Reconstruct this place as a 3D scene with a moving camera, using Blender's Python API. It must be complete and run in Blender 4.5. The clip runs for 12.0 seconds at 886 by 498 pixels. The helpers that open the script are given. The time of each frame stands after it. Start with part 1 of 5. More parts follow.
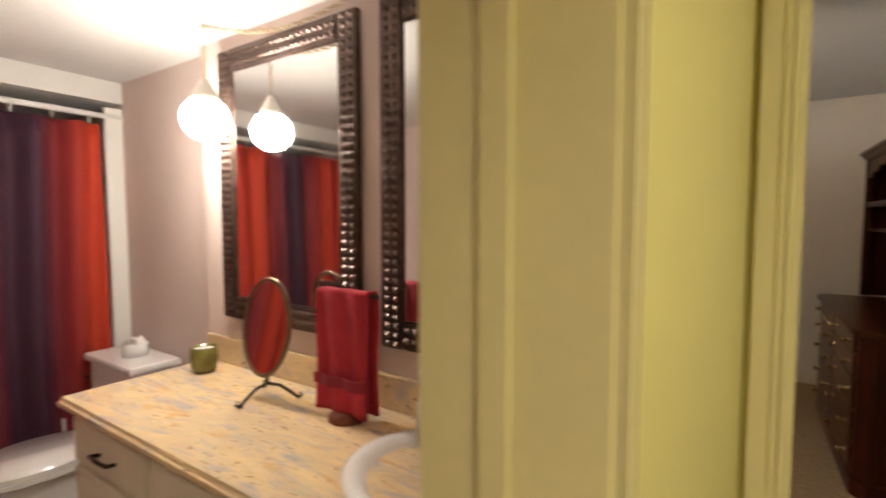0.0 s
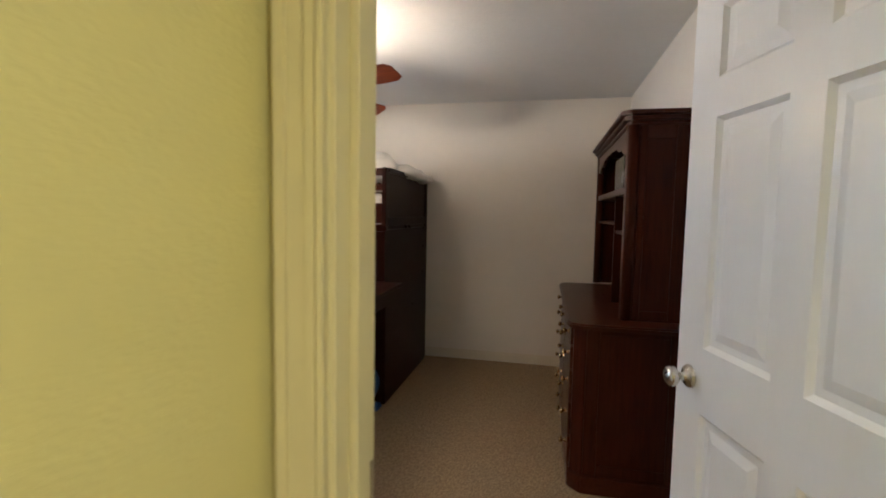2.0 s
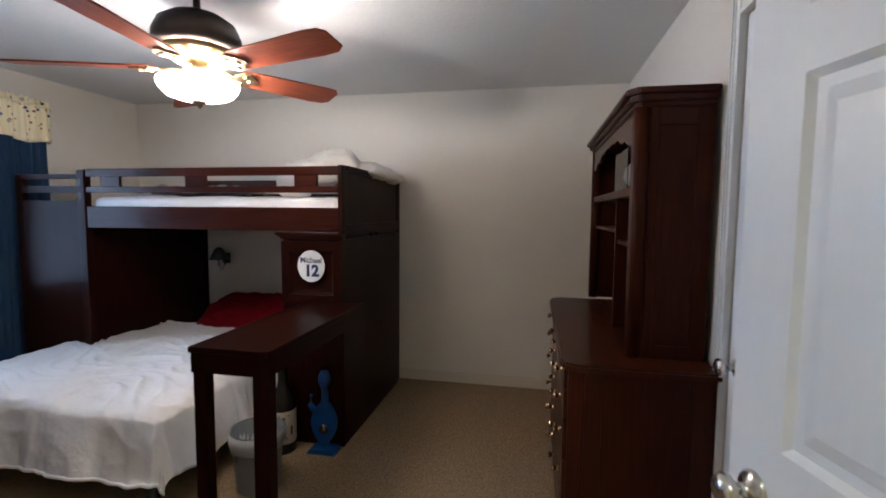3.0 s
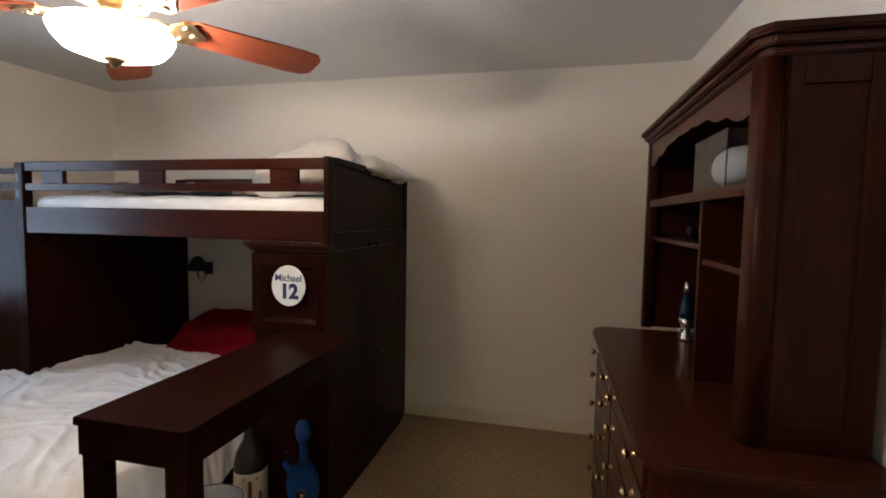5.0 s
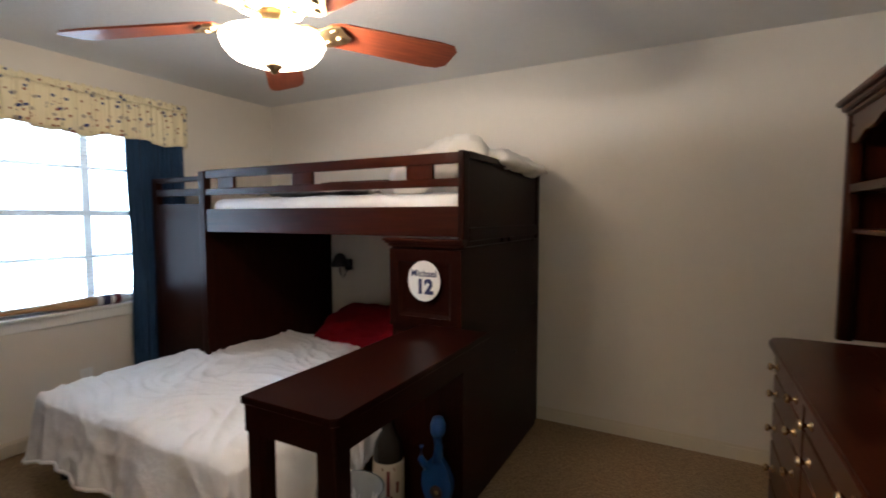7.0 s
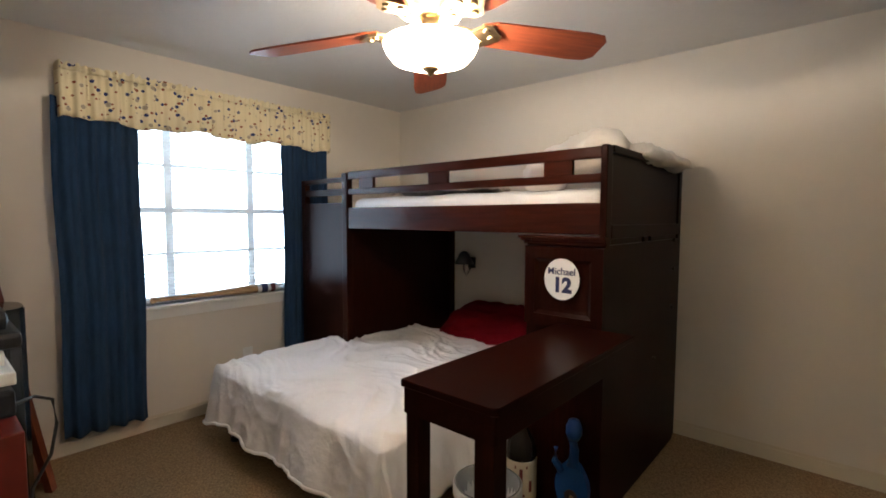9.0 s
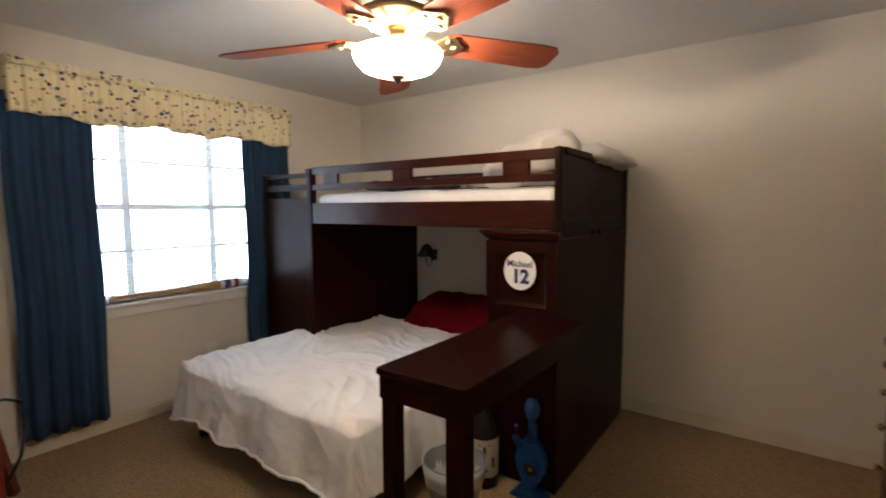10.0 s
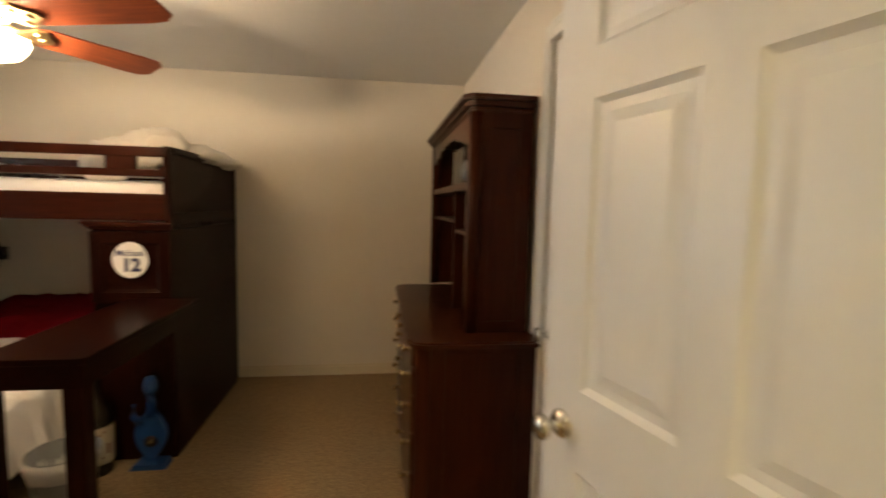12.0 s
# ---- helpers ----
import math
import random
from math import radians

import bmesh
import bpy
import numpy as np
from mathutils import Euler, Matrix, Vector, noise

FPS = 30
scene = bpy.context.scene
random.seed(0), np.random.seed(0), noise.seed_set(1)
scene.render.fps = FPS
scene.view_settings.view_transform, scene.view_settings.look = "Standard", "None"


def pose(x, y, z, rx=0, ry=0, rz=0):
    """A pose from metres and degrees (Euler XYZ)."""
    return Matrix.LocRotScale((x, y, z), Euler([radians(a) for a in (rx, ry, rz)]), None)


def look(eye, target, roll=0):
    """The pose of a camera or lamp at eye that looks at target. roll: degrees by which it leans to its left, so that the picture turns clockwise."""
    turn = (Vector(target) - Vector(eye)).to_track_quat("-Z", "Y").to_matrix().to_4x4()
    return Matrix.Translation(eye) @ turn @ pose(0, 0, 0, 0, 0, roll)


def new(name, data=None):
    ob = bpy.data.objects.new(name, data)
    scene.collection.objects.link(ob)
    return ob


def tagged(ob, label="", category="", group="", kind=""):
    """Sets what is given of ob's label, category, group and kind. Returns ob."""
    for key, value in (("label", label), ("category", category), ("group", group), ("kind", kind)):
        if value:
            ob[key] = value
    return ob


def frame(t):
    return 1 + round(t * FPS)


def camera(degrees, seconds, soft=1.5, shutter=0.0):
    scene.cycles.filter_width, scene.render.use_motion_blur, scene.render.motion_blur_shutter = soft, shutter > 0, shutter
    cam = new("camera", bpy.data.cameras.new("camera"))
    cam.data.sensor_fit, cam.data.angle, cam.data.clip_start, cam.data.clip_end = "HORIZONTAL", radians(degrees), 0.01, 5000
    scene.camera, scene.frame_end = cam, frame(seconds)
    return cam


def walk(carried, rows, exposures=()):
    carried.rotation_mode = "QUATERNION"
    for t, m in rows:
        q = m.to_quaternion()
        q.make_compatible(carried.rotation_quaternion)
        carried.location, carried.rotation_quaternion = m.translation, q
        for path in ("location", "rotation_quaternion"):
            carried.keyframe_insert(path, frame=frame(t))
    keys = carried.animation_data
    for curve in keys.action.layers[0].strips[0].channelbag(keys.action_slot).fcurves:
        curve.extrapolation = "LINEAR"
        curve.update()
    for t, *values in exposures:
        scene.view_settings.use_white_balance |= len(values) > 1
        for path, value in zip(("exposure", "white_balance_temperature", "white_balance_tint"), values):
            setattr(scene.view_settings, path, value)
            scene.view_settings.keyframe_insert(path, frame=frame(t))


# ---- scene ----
cam = camera(87.3, 12.0, 1.7, 0.5)
PATH = [
    (0.0, (0.217, 0.01, 1.385), (-0.872, 1.687, 1.262), 0.0),
    (0.5, (0.349, 0.129, 1.344), (-0.513, 1.93, 1.233), -0.6),
    (1.0, (0.448, 0.28, 1.362), (-0.238, 2.154, 1.23), -1.2),
    (1.5, (0.519, 0.477, 1.381), (-0.011, 2.4, 1.224), -1.3),
    (2.0, (0.541, 0.682, 1.36), (0.116, 2.631, 1.209), 1.0),
    (2.5, (0.541, 0.949, 1.366), (0.177, 2.91, 1.217), 1.3),
    (3.0, (0.563, 1.196, 1.4), (0.173, 3.152, 1.246), 0.5),
    (5.0, (0.447, 1.784, 1.405), (-0.008, 3.727, 1.271), 1.0),
    (5.5, (0.418, 1.865, 1.377), (-0.073, 3.801, 1.261), 0.9),
    (6.0, (0.41, 1.883, 1.377), (-0.195, 3.785, 1.248), 0.8),
    (6.5, (0.371, 1.871, 1.381), (-0.368, 3.724, 1.244), 0.3),
    (7.0, (0.364, 1.848, 1.377), (-0.58, 3.606, 1.24), 0.0),
    (7.5, (0.357, 1.801, 1.381), (-0.779, 3.441, 1.242), -0.3),
    (9.5, (0.243, 1.734, 1.352), (-1.077, 3.23, 1.222), 0.2),
    (10.0, (0.306, 1.653, 1.391), (-0.869, 3.262, 1.214), -0.2),
    (10.5, (0.376, 1.59, 1.395), (-0.587, 3.332, 1.203), -0.3),
    (11.0, (0.47, 1.458, 1.398), (-0.186, 3.336, 1.192), -0.4),
    (11.5, (0.483, 1.299, 1.401), (0.282, 3.278, 1.2), 0.2),
    (12.0, (0.535, 1.12, 1.397), (0.818, 3.091, 1.215), 1.4),
]
EXPOSURES = [(0.0, 0.0, 6100, 10), (0.5, 0.0, 5700, 10), (1.0, 0.0, 5550, 10), (2.0, 0.1, 5500, 10), (2.5, 0.2, 5400, 10), (3.0, 0.1, 4900, 10), (5.0, 0.1, 5500, 10), (6.5, 0.05, 5450, 10), (7.5, 0.15, 5650, 10), (9.5, 0.15, 5850, 10), (10.5, 0.15, 6200, 10), (11.5, 0.1, 7000, 10), (12.0, 0.15, 7700, 10)]
walk(cam, [(t, look(eye, aim, roll)) for t, eye, aim, roll in PATH], EXPOSURES)

# ---- world and lights ----
world = bpy.data.worlds.new("world")
scene.world = world
world.use_nodes = True
sky = world.node_tree.nodes.new("ShaderNodeTexSky")
sky.sky_type = "NISHITA"
sky.sun_disc = False
sky.sun_elevation = radians(50)
sky.sun_rotation = radians(60)
world.node_tree.links.new(sky.outputs[0], world.node_tree.nodes["Background"].inputs[0])
world.node_tree.nodes["Background"].inputs[1].default_value = 0.12


def point_lamp(name, at, watts, colour, radius):
    data = bpy.data.lights.new(name, "POINT")
    data.energy, data.color, data.shadow_soft_size = watts, colour, radius
    ob = new(name, data)
    ob.location = at
    return ob


def area_lamp(name, at, target, watts, colour, w, h, spread=180):
    data = bpy.data.lights.new(name, "AREA")
    data.shape, data.size, data.size_y = "RECTANGLE", w, h
    data.energy, data.color, data.spread = watts, colour, radians(spread)
    ob = new(name, data)
    ob.matrix_world = look(at, target)
    return ob


sun_data = bpy.data.lights.new("sun", "SUN")
sun_data.energy, sun_data.angle, sun_data.color = 2.0, radians(0.5), (1.0, 0.95, 0.87)
sun = new("sun", sun_data)
sun.rotation_euler = (radians(40), 0, radians(120))

FAN = (-0.80, 2.905)
for angle in (20, 200):
    point_lamp("fan_bulb_light", (FAN[0] + 0.075 * math.cos(radians(angle)), FAN[1] + 0.075 * math.sin(radians(angle)), 1.932), 33, (1.0, 0.79, 0.56), 0.022)
area_lamp("window_daylight", (-3.28, 3.10, 1.45), (0, 3.10, 1.35), 30, (0.64, 0.82, 1.0), 1.6, 1.3)
# two unseen fill lamps, added to brighten the hall walls and bathroom jamb
for y, watts, spread in ((-0.40, 15.5, 130), (0.52, 7.5, 150)):
    area_lamp("hall_fill_light", (0.88, y, 2.31), (0.88, y, 0), watts, (1.0, 0.89, 0.68), 0.25, 0.25, spread)

# ---- materials ----


def material(name, colour, rough=0.6, metal=0.0, vary=0.12, scale=6.0, bump=0.0, bump_scale=200.0, stretch=(1, 1, 1), coat=0.0, colour2=None, glow=0.0, spec=0.5, rough_vary=0.08, bump_dist=0.004):
    m = bpy.data.materials.new(name)
    m.use_nodes = True
    nt = m.node_tree
    b = nt.nodes["Principled BSDF"]
    b.inputs["Roughness"].default_value = rough
    b.inputs["Metallic"].default_value = metal
    b.inputs["Coat Weight"].default_value = coat
    b.inputs["Specular IOR Level"].default_value = spec
    tc = nt.nodes.new("ShaderNodeTexCoord")
    mp = nt.nodes.new("ShaderNodeMapping")
    mp.inputs["Scale"].default_value = stretch
    nt.links.new(tc.outputs["Object"], mp.inputs["Vector"])
    n1 = nt.nodes.new("ShaderNodeTexNoise")
    n1.inputs["Scale"].default_value = scale
    n1.inputs["Detail"].default_value = 6
    nt.links.new(mp.outputs[0], n1.inputs["Vector"])
    n2 = nt.nodes.new("ShaderNodeTexNoise")
    n2.inputs["Scale"].default_value = scale * 9
    n2.inputs["Detail"].default_value = 3
    nt.links.new(mp.outputs[0], n2.inputs["Vector"])
    add = nt.nodes.new("ShaderNodeMath")
    add.operation = "MULTIPLY_ADD"
    add.inputs[1].default_value = 0.4
    nt.links.new(n2.outputs["Fac"], add.inputs[0])
    nt.links.new(n1.outputs["Fac"], add.inputs[2])
    ramp = nt.nodes.new("ShaderNodeValToRGB")
    ramp.color_ramp.elements[0].position, ramp.color_ramp.elements[1].position = 0.45, 0.95
    dark = colour2 or tuple(c * (1 - vary) for c in colour)
    light = colour if colour2 else tuple(min(1, c * (1 + vary)) for c in colour)
    ramp.color_ramp.elements[0].color = (*dark, 1)
    ramp.color_ramp.elements[1].color = (*light, 1)
    nt.links.new(add.outputs[0], ramp.inputs[0])
    nt.links.new(ramp.outputs[0], b.inputs["Base Color"])
    rr = nt.nodes.new("ShaderNodeMapRange")
    rr.inputs["To Min"].default_value, rr.inputs["To Max"].default_value = max(0, rough - rough_vary), min(1, rough + rough_vary)
    nt.links.new(n1.outputs["Fac"], rr.inputs["Value"])
    nt.links.new(rr.outputs[0], b.inputs["Roughness"])
    if bump:
        n3 = nt.nodes.new("ShaderNodeTexNoise")
        n3.inputs["Scale"].default_value = bump_scale
        n3.inputs["Detail"].default_value = 4
        nt.links.new(mp.outputs[0], n3.inputs["Vector"])
        bp = nt.nodes.new("ShaderNodeBump")
        bp.inputs["Strength"].default_value = bump
        bp.inputs["Distance"].default_value = bump_dist
        nt.links.new(n3.outputs["Fac"], bp.inputs["Height"])
        nt.links.new(bp.outputs[0], b.inputs["Normal"])
    if glow:
        b.inputs["Emission Color"].default_value = (*colour, 1)
        b.inputs["Emission Strength"].default_value = glow
    return m


def wood(name, colour, dark, rough=0.35, axis="z", coat=0.0, spec=0.2):
    s = {"x": (1, 14, 14), "y": (14, 1, 14), "z": (14, 14, 1)}[axis]
    return material(name, colour, rough, scale=5.0, stretch=s, colour2=dark, coat=coat, spec=spec, rough_vary=0.015)


def stripes(name, colours, axis, period, rough=0.75):
    m = material(name, colours[0], rough)
    nt = m.node_tree
    b = nt.nodes["Principled BSDF"]
    tc = nt.nodes.new("ShaderNodeTexCoord")
    sep = nt.nodes.new("ShaderNodeSeparateXYZ")
    nt.links.new(tc.outputs["Object"], sep.inputs[0])
    div = nt.nodes.new("ShaderNodeMath")
    div.operation = "DIVIDE"
    div.inputs[1].default_value = period
    nt.links.new(sep.outputs[axis], div.inputs[0])
    fr = nt.nodes.new("ShaderNodeMath")
    fr.operation = "FRACT"
    nt.links.new(div.outputs[0], fr.inputs[0])
    ramp = nt.nodes.new("ShaderNodeValToRGB")
    els = ramp.color_ramp.elements
    while len(els) < len(colours):
        els.new(0.5)
    for i, c in enumerate(colours):
        els[i].position = i / (len(colours) - 1)
        els[i].color = (*c, 1)
    nt.links.new(fr.outputs[0], ramp.inputs[0])
    nt.links.new(ramp.outputs[0], b.inputs["Base Color"])
    return m


WALL = material("wall_paint", (0.73, 0.675, 0.60), 0.85, vary=0.03, scale=1.5, bump=0.12, bump_scale=160)
CEIL = material("ceiling_paint", (0.74, 0.73, 0.71), 0.9, vary=0.03, scale=2, bump=0.5, bump_scale=45)
YELLOW = material("yellow_wall_paint", (0.62, 0.562, 0.235), 0.75, vary=0.03, scale=1.5, bump=0.2, bump_scale=140)
YTRIM = material("cream_trim_paint", (0.66, 0.59, 0.33), 0.5, vary=0.04, scale=4)
BASEP = material("cream_baseboard_paint", (0.68, 0.61, 0.49), 0.45, vary=0.06, scale=3)
TRIM = material("white_trim_paint", (0.80, 0.79, 0.76), 0.4, vary=0.03, scale=4)
DOORP = material("white_door_paint", (0.80, 0.80, 0.80), 0.38, vary=0.02, scale=3, bump=0.06, bump_scale=60, stretch=(4, 4, 1))
CARPET = material("beige_carpet", (0.43, 0.297, 0.158), 1.0, colour2=(0.165, 0.105, 0.05), scale=105, bump=1.0, bump_scale=330)
CHERRY = wood("cherry_wood", (0.058, 0.0125, 0.0045), (0.027, 0.006, 0.0027), 0.30, spec=0.12)
CHERRY_Y = wood("cherry_wood_long", (0.066, 0.015, 0.0055), (0.036, 0.008, 0.0033), 0.28, "y", spec=0.16)
CHERRY_X = wood("cherry_wood_across", (0.066, 0.015, 0.0055), (0.036, 0.008, 0.0033), 0.28, "x", spec=0.16)
ESPRESSO = wood("mahogany_stain", (0.020, 0.0044, 0.0022), (0.011, 0.0027, 0.0015), 0.30, spec=0.06)
# same mahogany, lighter and redder: the fan light on the rails is in its colour
ESPRESSO_X_LIT = wood("mahogany_stain_long_lit", (0.040, 0.0078, 0.0033), (0.024, 0.0048, 0.0022), 0.26, "x", spec=0.16)
ESPRESSO_Y = wood("mahogany_stain_deep", (0.016, 0.0030, 0.0016), (0.0095, 0.0020, 0.0012), 0.30, "y", spec=0.06)
BLADE = wood("fan_blade_wood", (0.30, 0.075, 0.03), (0.16, 0.035, 0.018), 0.35, "x")
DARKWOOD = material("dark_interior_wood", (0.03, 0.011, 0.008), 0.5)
BRASS = material("aged_brass", (0.40, 0.30, 0.165), 0.36, 1.0, vary=0.2, scale=12)
POLISHED = material("polished_brass", (0.68, 0.53, 0.30), 0.2, 1.0, vary=0.08, scale=12)
BRONZE = material("dark_bronze", (0.05, 0.04, 0.035), 0.4, 0.8)
NICKEL = material("satin_nickel", (0.62, 0.60, 0.56), 0.25, 1.0, vary=0.05)
CHROME = material("chrome", (0.8, 0.8, 0.8), 0.12, 1.0, vary=0.02)
SHEET = material("white_cotton", (0.85, 0.84, 0.85), 0.9, vary=0.04, scale=5, bump=0.85, bump_scale=13, bump_dist=0.012)
PILLOW_W = material("white_pillowcase", (0.80, 0.77, 0.74), 0.9, vary=0.05, scale=5, bump=0.7, bump_scale=15, bump_dist=0.012)
RED = material("red_cotton", (0.155, 0.0035, 0.009), 0.95, vary=0.15, scale=6, bump=0.5, bump_scale=18, spec=0.08)
TOWEL = material("red_terry", (0.42, 0.022, 0.04), 1.0, vary=0.2, scale=20, bump=1.0, bump_scale=420)
DENIM = material("blue_curtain_cloth", (0.016, 0.048, 0.115), 0.95, vary=0.25, scale=18, stretch=(1, 1, 0.25), bump=0.3, bump_scale=300)
WHITE = material("white_plastic", (0.82, 0.82, 0.80), 0.4, vary=0.02)
PORCELAIN = material("white_porcelain", (0.84, 0.82, 0.80), 0.12, vary=0.02, coat=0.3)
BLACK = material("black_plastic", (0.011, 0.011, 0.012), 0.42, vary=0.1)
GREYP = material("grey_plastic", (0.16, 0.17, 0.18), 0.3, vary=0.1)
NAVY = material("navy_print", (0.02, 0.025, 0.10), 0.6)
MAROON = material("maroon_print", (0.13, 0.012, 0.02), 0.6)
BLUE = material("blue_toy_paint", (0.009, 0.058, 0.21), 0.4, vary=0.2, scale=10)
BROWNGLASS = material("dark_bottle_glass", (0.015, 0.012, 0.010), 0.2, spec=0.3)
MIRROR = material("mirror_glass", (0.92, 0.92, 0.92), 0.01, 1.0, vary=0.005)
MFRAME = material("carved_bronze_frame", (0.10, 0.065, 0.052), 0.32, 0.7, vary=0.45, scale=60, bump=1.0, bump_scale=55)
GRANITE = material("beige_granite", (0.82, 0.62, 0.32), 0.18, colour2=(0.60, 0.46, 0.31), scale=6, stretch=(1, 3.2, 1))


def add_specks(m, colour, scale, low, high, stretch):
    """Scatter small specks of another mineral over a stone."""
    nt = m.node_tree
    b = nt.nodes["Principled BSDF"]
    was = b.inputs["Base Color"].links[0].from_socket
    tc = nt.nodes.new("ShaderNodeTexCoord")
    mp = nt.nodes.new("ShaderNodeMapping")
    mp.inputs["Scale"].default_value = stretch
    nt.links.new(tc.outputs["Object"], mp.inputs["Vector"])
    n = nt.nodes.new("ShaderNodeTexNoise")
    n.inputs["Scale"].default_value = scale
    n.inputs["Detail"].default_value = 2
    n.inputs["Distortion"].default_value = 0.8
    nt.links.new(mp.outputs[0], n.inputs["Vector"])
    r = nt.nodes.new("ShaderNodeMapRange")
    r.inputs["From Min"].default_value, r.inputs["From Max"].default_value = low, high
    nt.links.new(n.outputs["Fac"], r.inputs["Value"])
    mix = nt.nodes.new("ShaderNodeMixRGB")
    mix.inputs[2].default_value = (*colour, 1)
    nt.links.new(r.outputs[0], mix.inputs[0])
    nt.links.new(was, mix.inputs[1])
    nt.links.new(mix.outputs[0], b.inputs["Base Color"])


add_specks(GRANITE, (0.46, 0.42, 0.40), 6, 0.52, 0.72, (1, 5.0, 1))
add_specks(GRANITE, (0.68, 0.43, 0.20), 5, 0.58, 0.74, (1.3, 4.0, 1))
add_specks(GRANITE, (0.30, 0.17, 0.11), 60, 0.63, 0.74, (0.5, 1.6, 1))
RIM = material("aged_gold_bronze", (0.20, 0.145, 0.085), 0.35, 0.9, vary=0.3, scale=30)
CAPGREY = material("pale_metal_cap", (0.62, 0.58, 0.50), 0.4, 0.5)
BATHWALL = material("bathroom_wall_paint", (0.68, 0.56, 0.51), 0.8, vary=0.03, scale=2, bump=0.1, bump_scale=150)
CREAMCAB = material("cream_cabinet_paint", (0.74, 0.66, 0.52), 0.45, vary=0.03)
TILE = material("bathroom_floor_vinyl", (0.30, 0.26, 0.24), 0.4, vary=0.2, scale=8)
BALLW = material("white_leather_ball", (0.75, 0.75, 0.76), 0.5, vary=0.05, scale=20)
BATWOOD = wood("bat_wood", (0.52, 0.34, 0.17), (0.36, 0.22, 0.10), 0.35, "y")
LINER = material("clear_bin_liner", (0.42, 0.43, 0.43), 0.3, vary=0.1, bump=0.6, bump_scale=25)
BOWL = material("lit_frosted_glass", (1.0, 0.86, 0.68), 0.5, vary=0.01, glow=22.0)
_nt = BOWL.node_tree
_mix = _nt.nodes.new("ShaderNodeMixShader")
_mix.inputs[0].default_value = 0.62
_clear = _nt.nodes.new("ShaderNodeBsdfTransparent")
_clear.inputs[0].default_value = (1.0, 0.935, 0.83, 1)
_nt.links.new(_clear.outputs[0], _mix.inputs[1])
_nt.links.new(_nt.nodes["Principled BSDF"].outputs[0], _mix.inputs[2])
_nt.links.new(_mix.outputs[0], _nt.nodes["Material Output"].inputs[0])
GLOBE = material("lit_globe_glass", (1.0, 0.88, 0.72), 0.5, vary=0.01, glow=134.0)
REDBOX = material("red_lacquer", (0.13, 0.011, 0.008), 0.35, vary=0.15)
SHELFWOOD = wood("reddish_shelf_wood", (0.20, 0.055, 0.025), (0.10, 0.025, 0.014), 0.4)
OUTSIDE = material("bright_daylight_backdrop", (0.93, 0.97, 1.0), 1.0, vary=0.02, glow=2.5)
CREAMGLASS = material("green_gold_glass", (0.17, 0.15, 0.035), 0.15, vary=0.3, scale=20)
CURTAIN_STRIPE = stripes("striped_shower_cloth", [(0.36, 0.022, 0.012), (0.52, 0.04, 0.014), (0.22, 0.014, 0.02), (0.045, 0.012, 0.03), (0.05, 0.014, 0.035), (0.24, 0.016, 0.018), (0.50, 0.045, 0.014), (0.36, 0.022, 0.012)], 1, 0.80)


def clear_material(name, colour, rough, amount):
    m = material(name, colour, rough, vary=0.02)
    m.node_tree.nodes["Principled BSDF"].inputs["Transmission Weight"].default_value = amount
    m.node_tree.nodes["Principled BSDF"].inputs["IOR"].default_value = 1.25
    return m


GLASS = clear_material("window_glass", (0.97, 0.98, 0.98), 0.0, 1.0)
ACRYLIC = clear_material("clear_acrylic", (0.93, 0.94, 0.95), 0.03, 1.0)


def valance_material():
    m = material("cream_print_cloth", (0.80, 0.70, 0.47), 0.9)
    nt = m.node_tree
    b = nt.nodes["Principled BSDF"]
    tc = nt.nodes.new("ShaderNodeTexCoord")
    last = None
    for seed, colour, size in ((0.0, (0.03, 0.045, 0.16), 21.0), (7.3, (0.30, 0.10, 0.05), 27.0), (3.1, (0.42, 0.36, 0.28), 17.0)):
        mp = nt.nodes.new("ShaderNodeMapping")
        mp.inputs["Location"].default_value = (seed, seed, seed)
        mp.inputs["Scale"].default_value = (0.02, 1, 1)
        nt.links.new(tc.outputs["Object"], mp.inputs[0])
        v = nt.nodes.new("ShaderNodeTexVoronoi")
        v.inputs["Scale"].default_value = size
        nt.links.new(mp.outputs[0], v.inputs["Vector"])
        lt = nt.nodes.new("ShaderNodeMath")
        lt.operation = "LESS_THAN"
        lt.inputs[1].default_value = 0.21
        nt.links.new(v.outputs["Distance"], lt.inputs[0])
        mx = nt.nodes.new("ShaderNodeMix")
        mx.data_type = "RGBA"
        nt.links.new(lt.outputs[0], mx.inputs["Factor"])
        if last is None:
            mx.inputs[6].default_value = (0.80, 0.71, 0.48, 1)
        else:
            nt.links.new(last, mx.inputs[6])
        mx.inputs[7].default_value = (*colour, 1)
        last = mx.outputs[2]
    nt.links.new(last, b.inputs["Base Color"])
    b.inputs["Transmission Weight"].default_value = 0.0
    return m


VALANCE = valance_material()

# ---- builders ----


def thing(name, at, label, category, group="", kind=""):
    ob = new(name)
    ob.empty_display_size = 0.1
    ob.location = at
    return tagged(ob, label, category, group, kind)


def root_place(ob):
    p = Vector((0, 0, 0))
    while ob is not None:
        p = p + ob.location
        ob = ob.parent
    return p


def part(name, bm, mat, parent, label="", smooth=False):
    if parent is not None:
        bmesh.ops.translate(bm, verts=bm.verts, vec=-root_place(parent))
    bmesh.ops.recalc_face_normals(bm, faces=bm.faces)
    me = bpy.data.meshes.new(name)
    for f in bm.faces:
        f.smooth = smooth
    bm.to_mesh(me)
    bm.free()
    me.materials.append(mat)
    ob = new(name, me)
    ob.parent = parent
    if label:
        tagged(ob, label)
    return ob


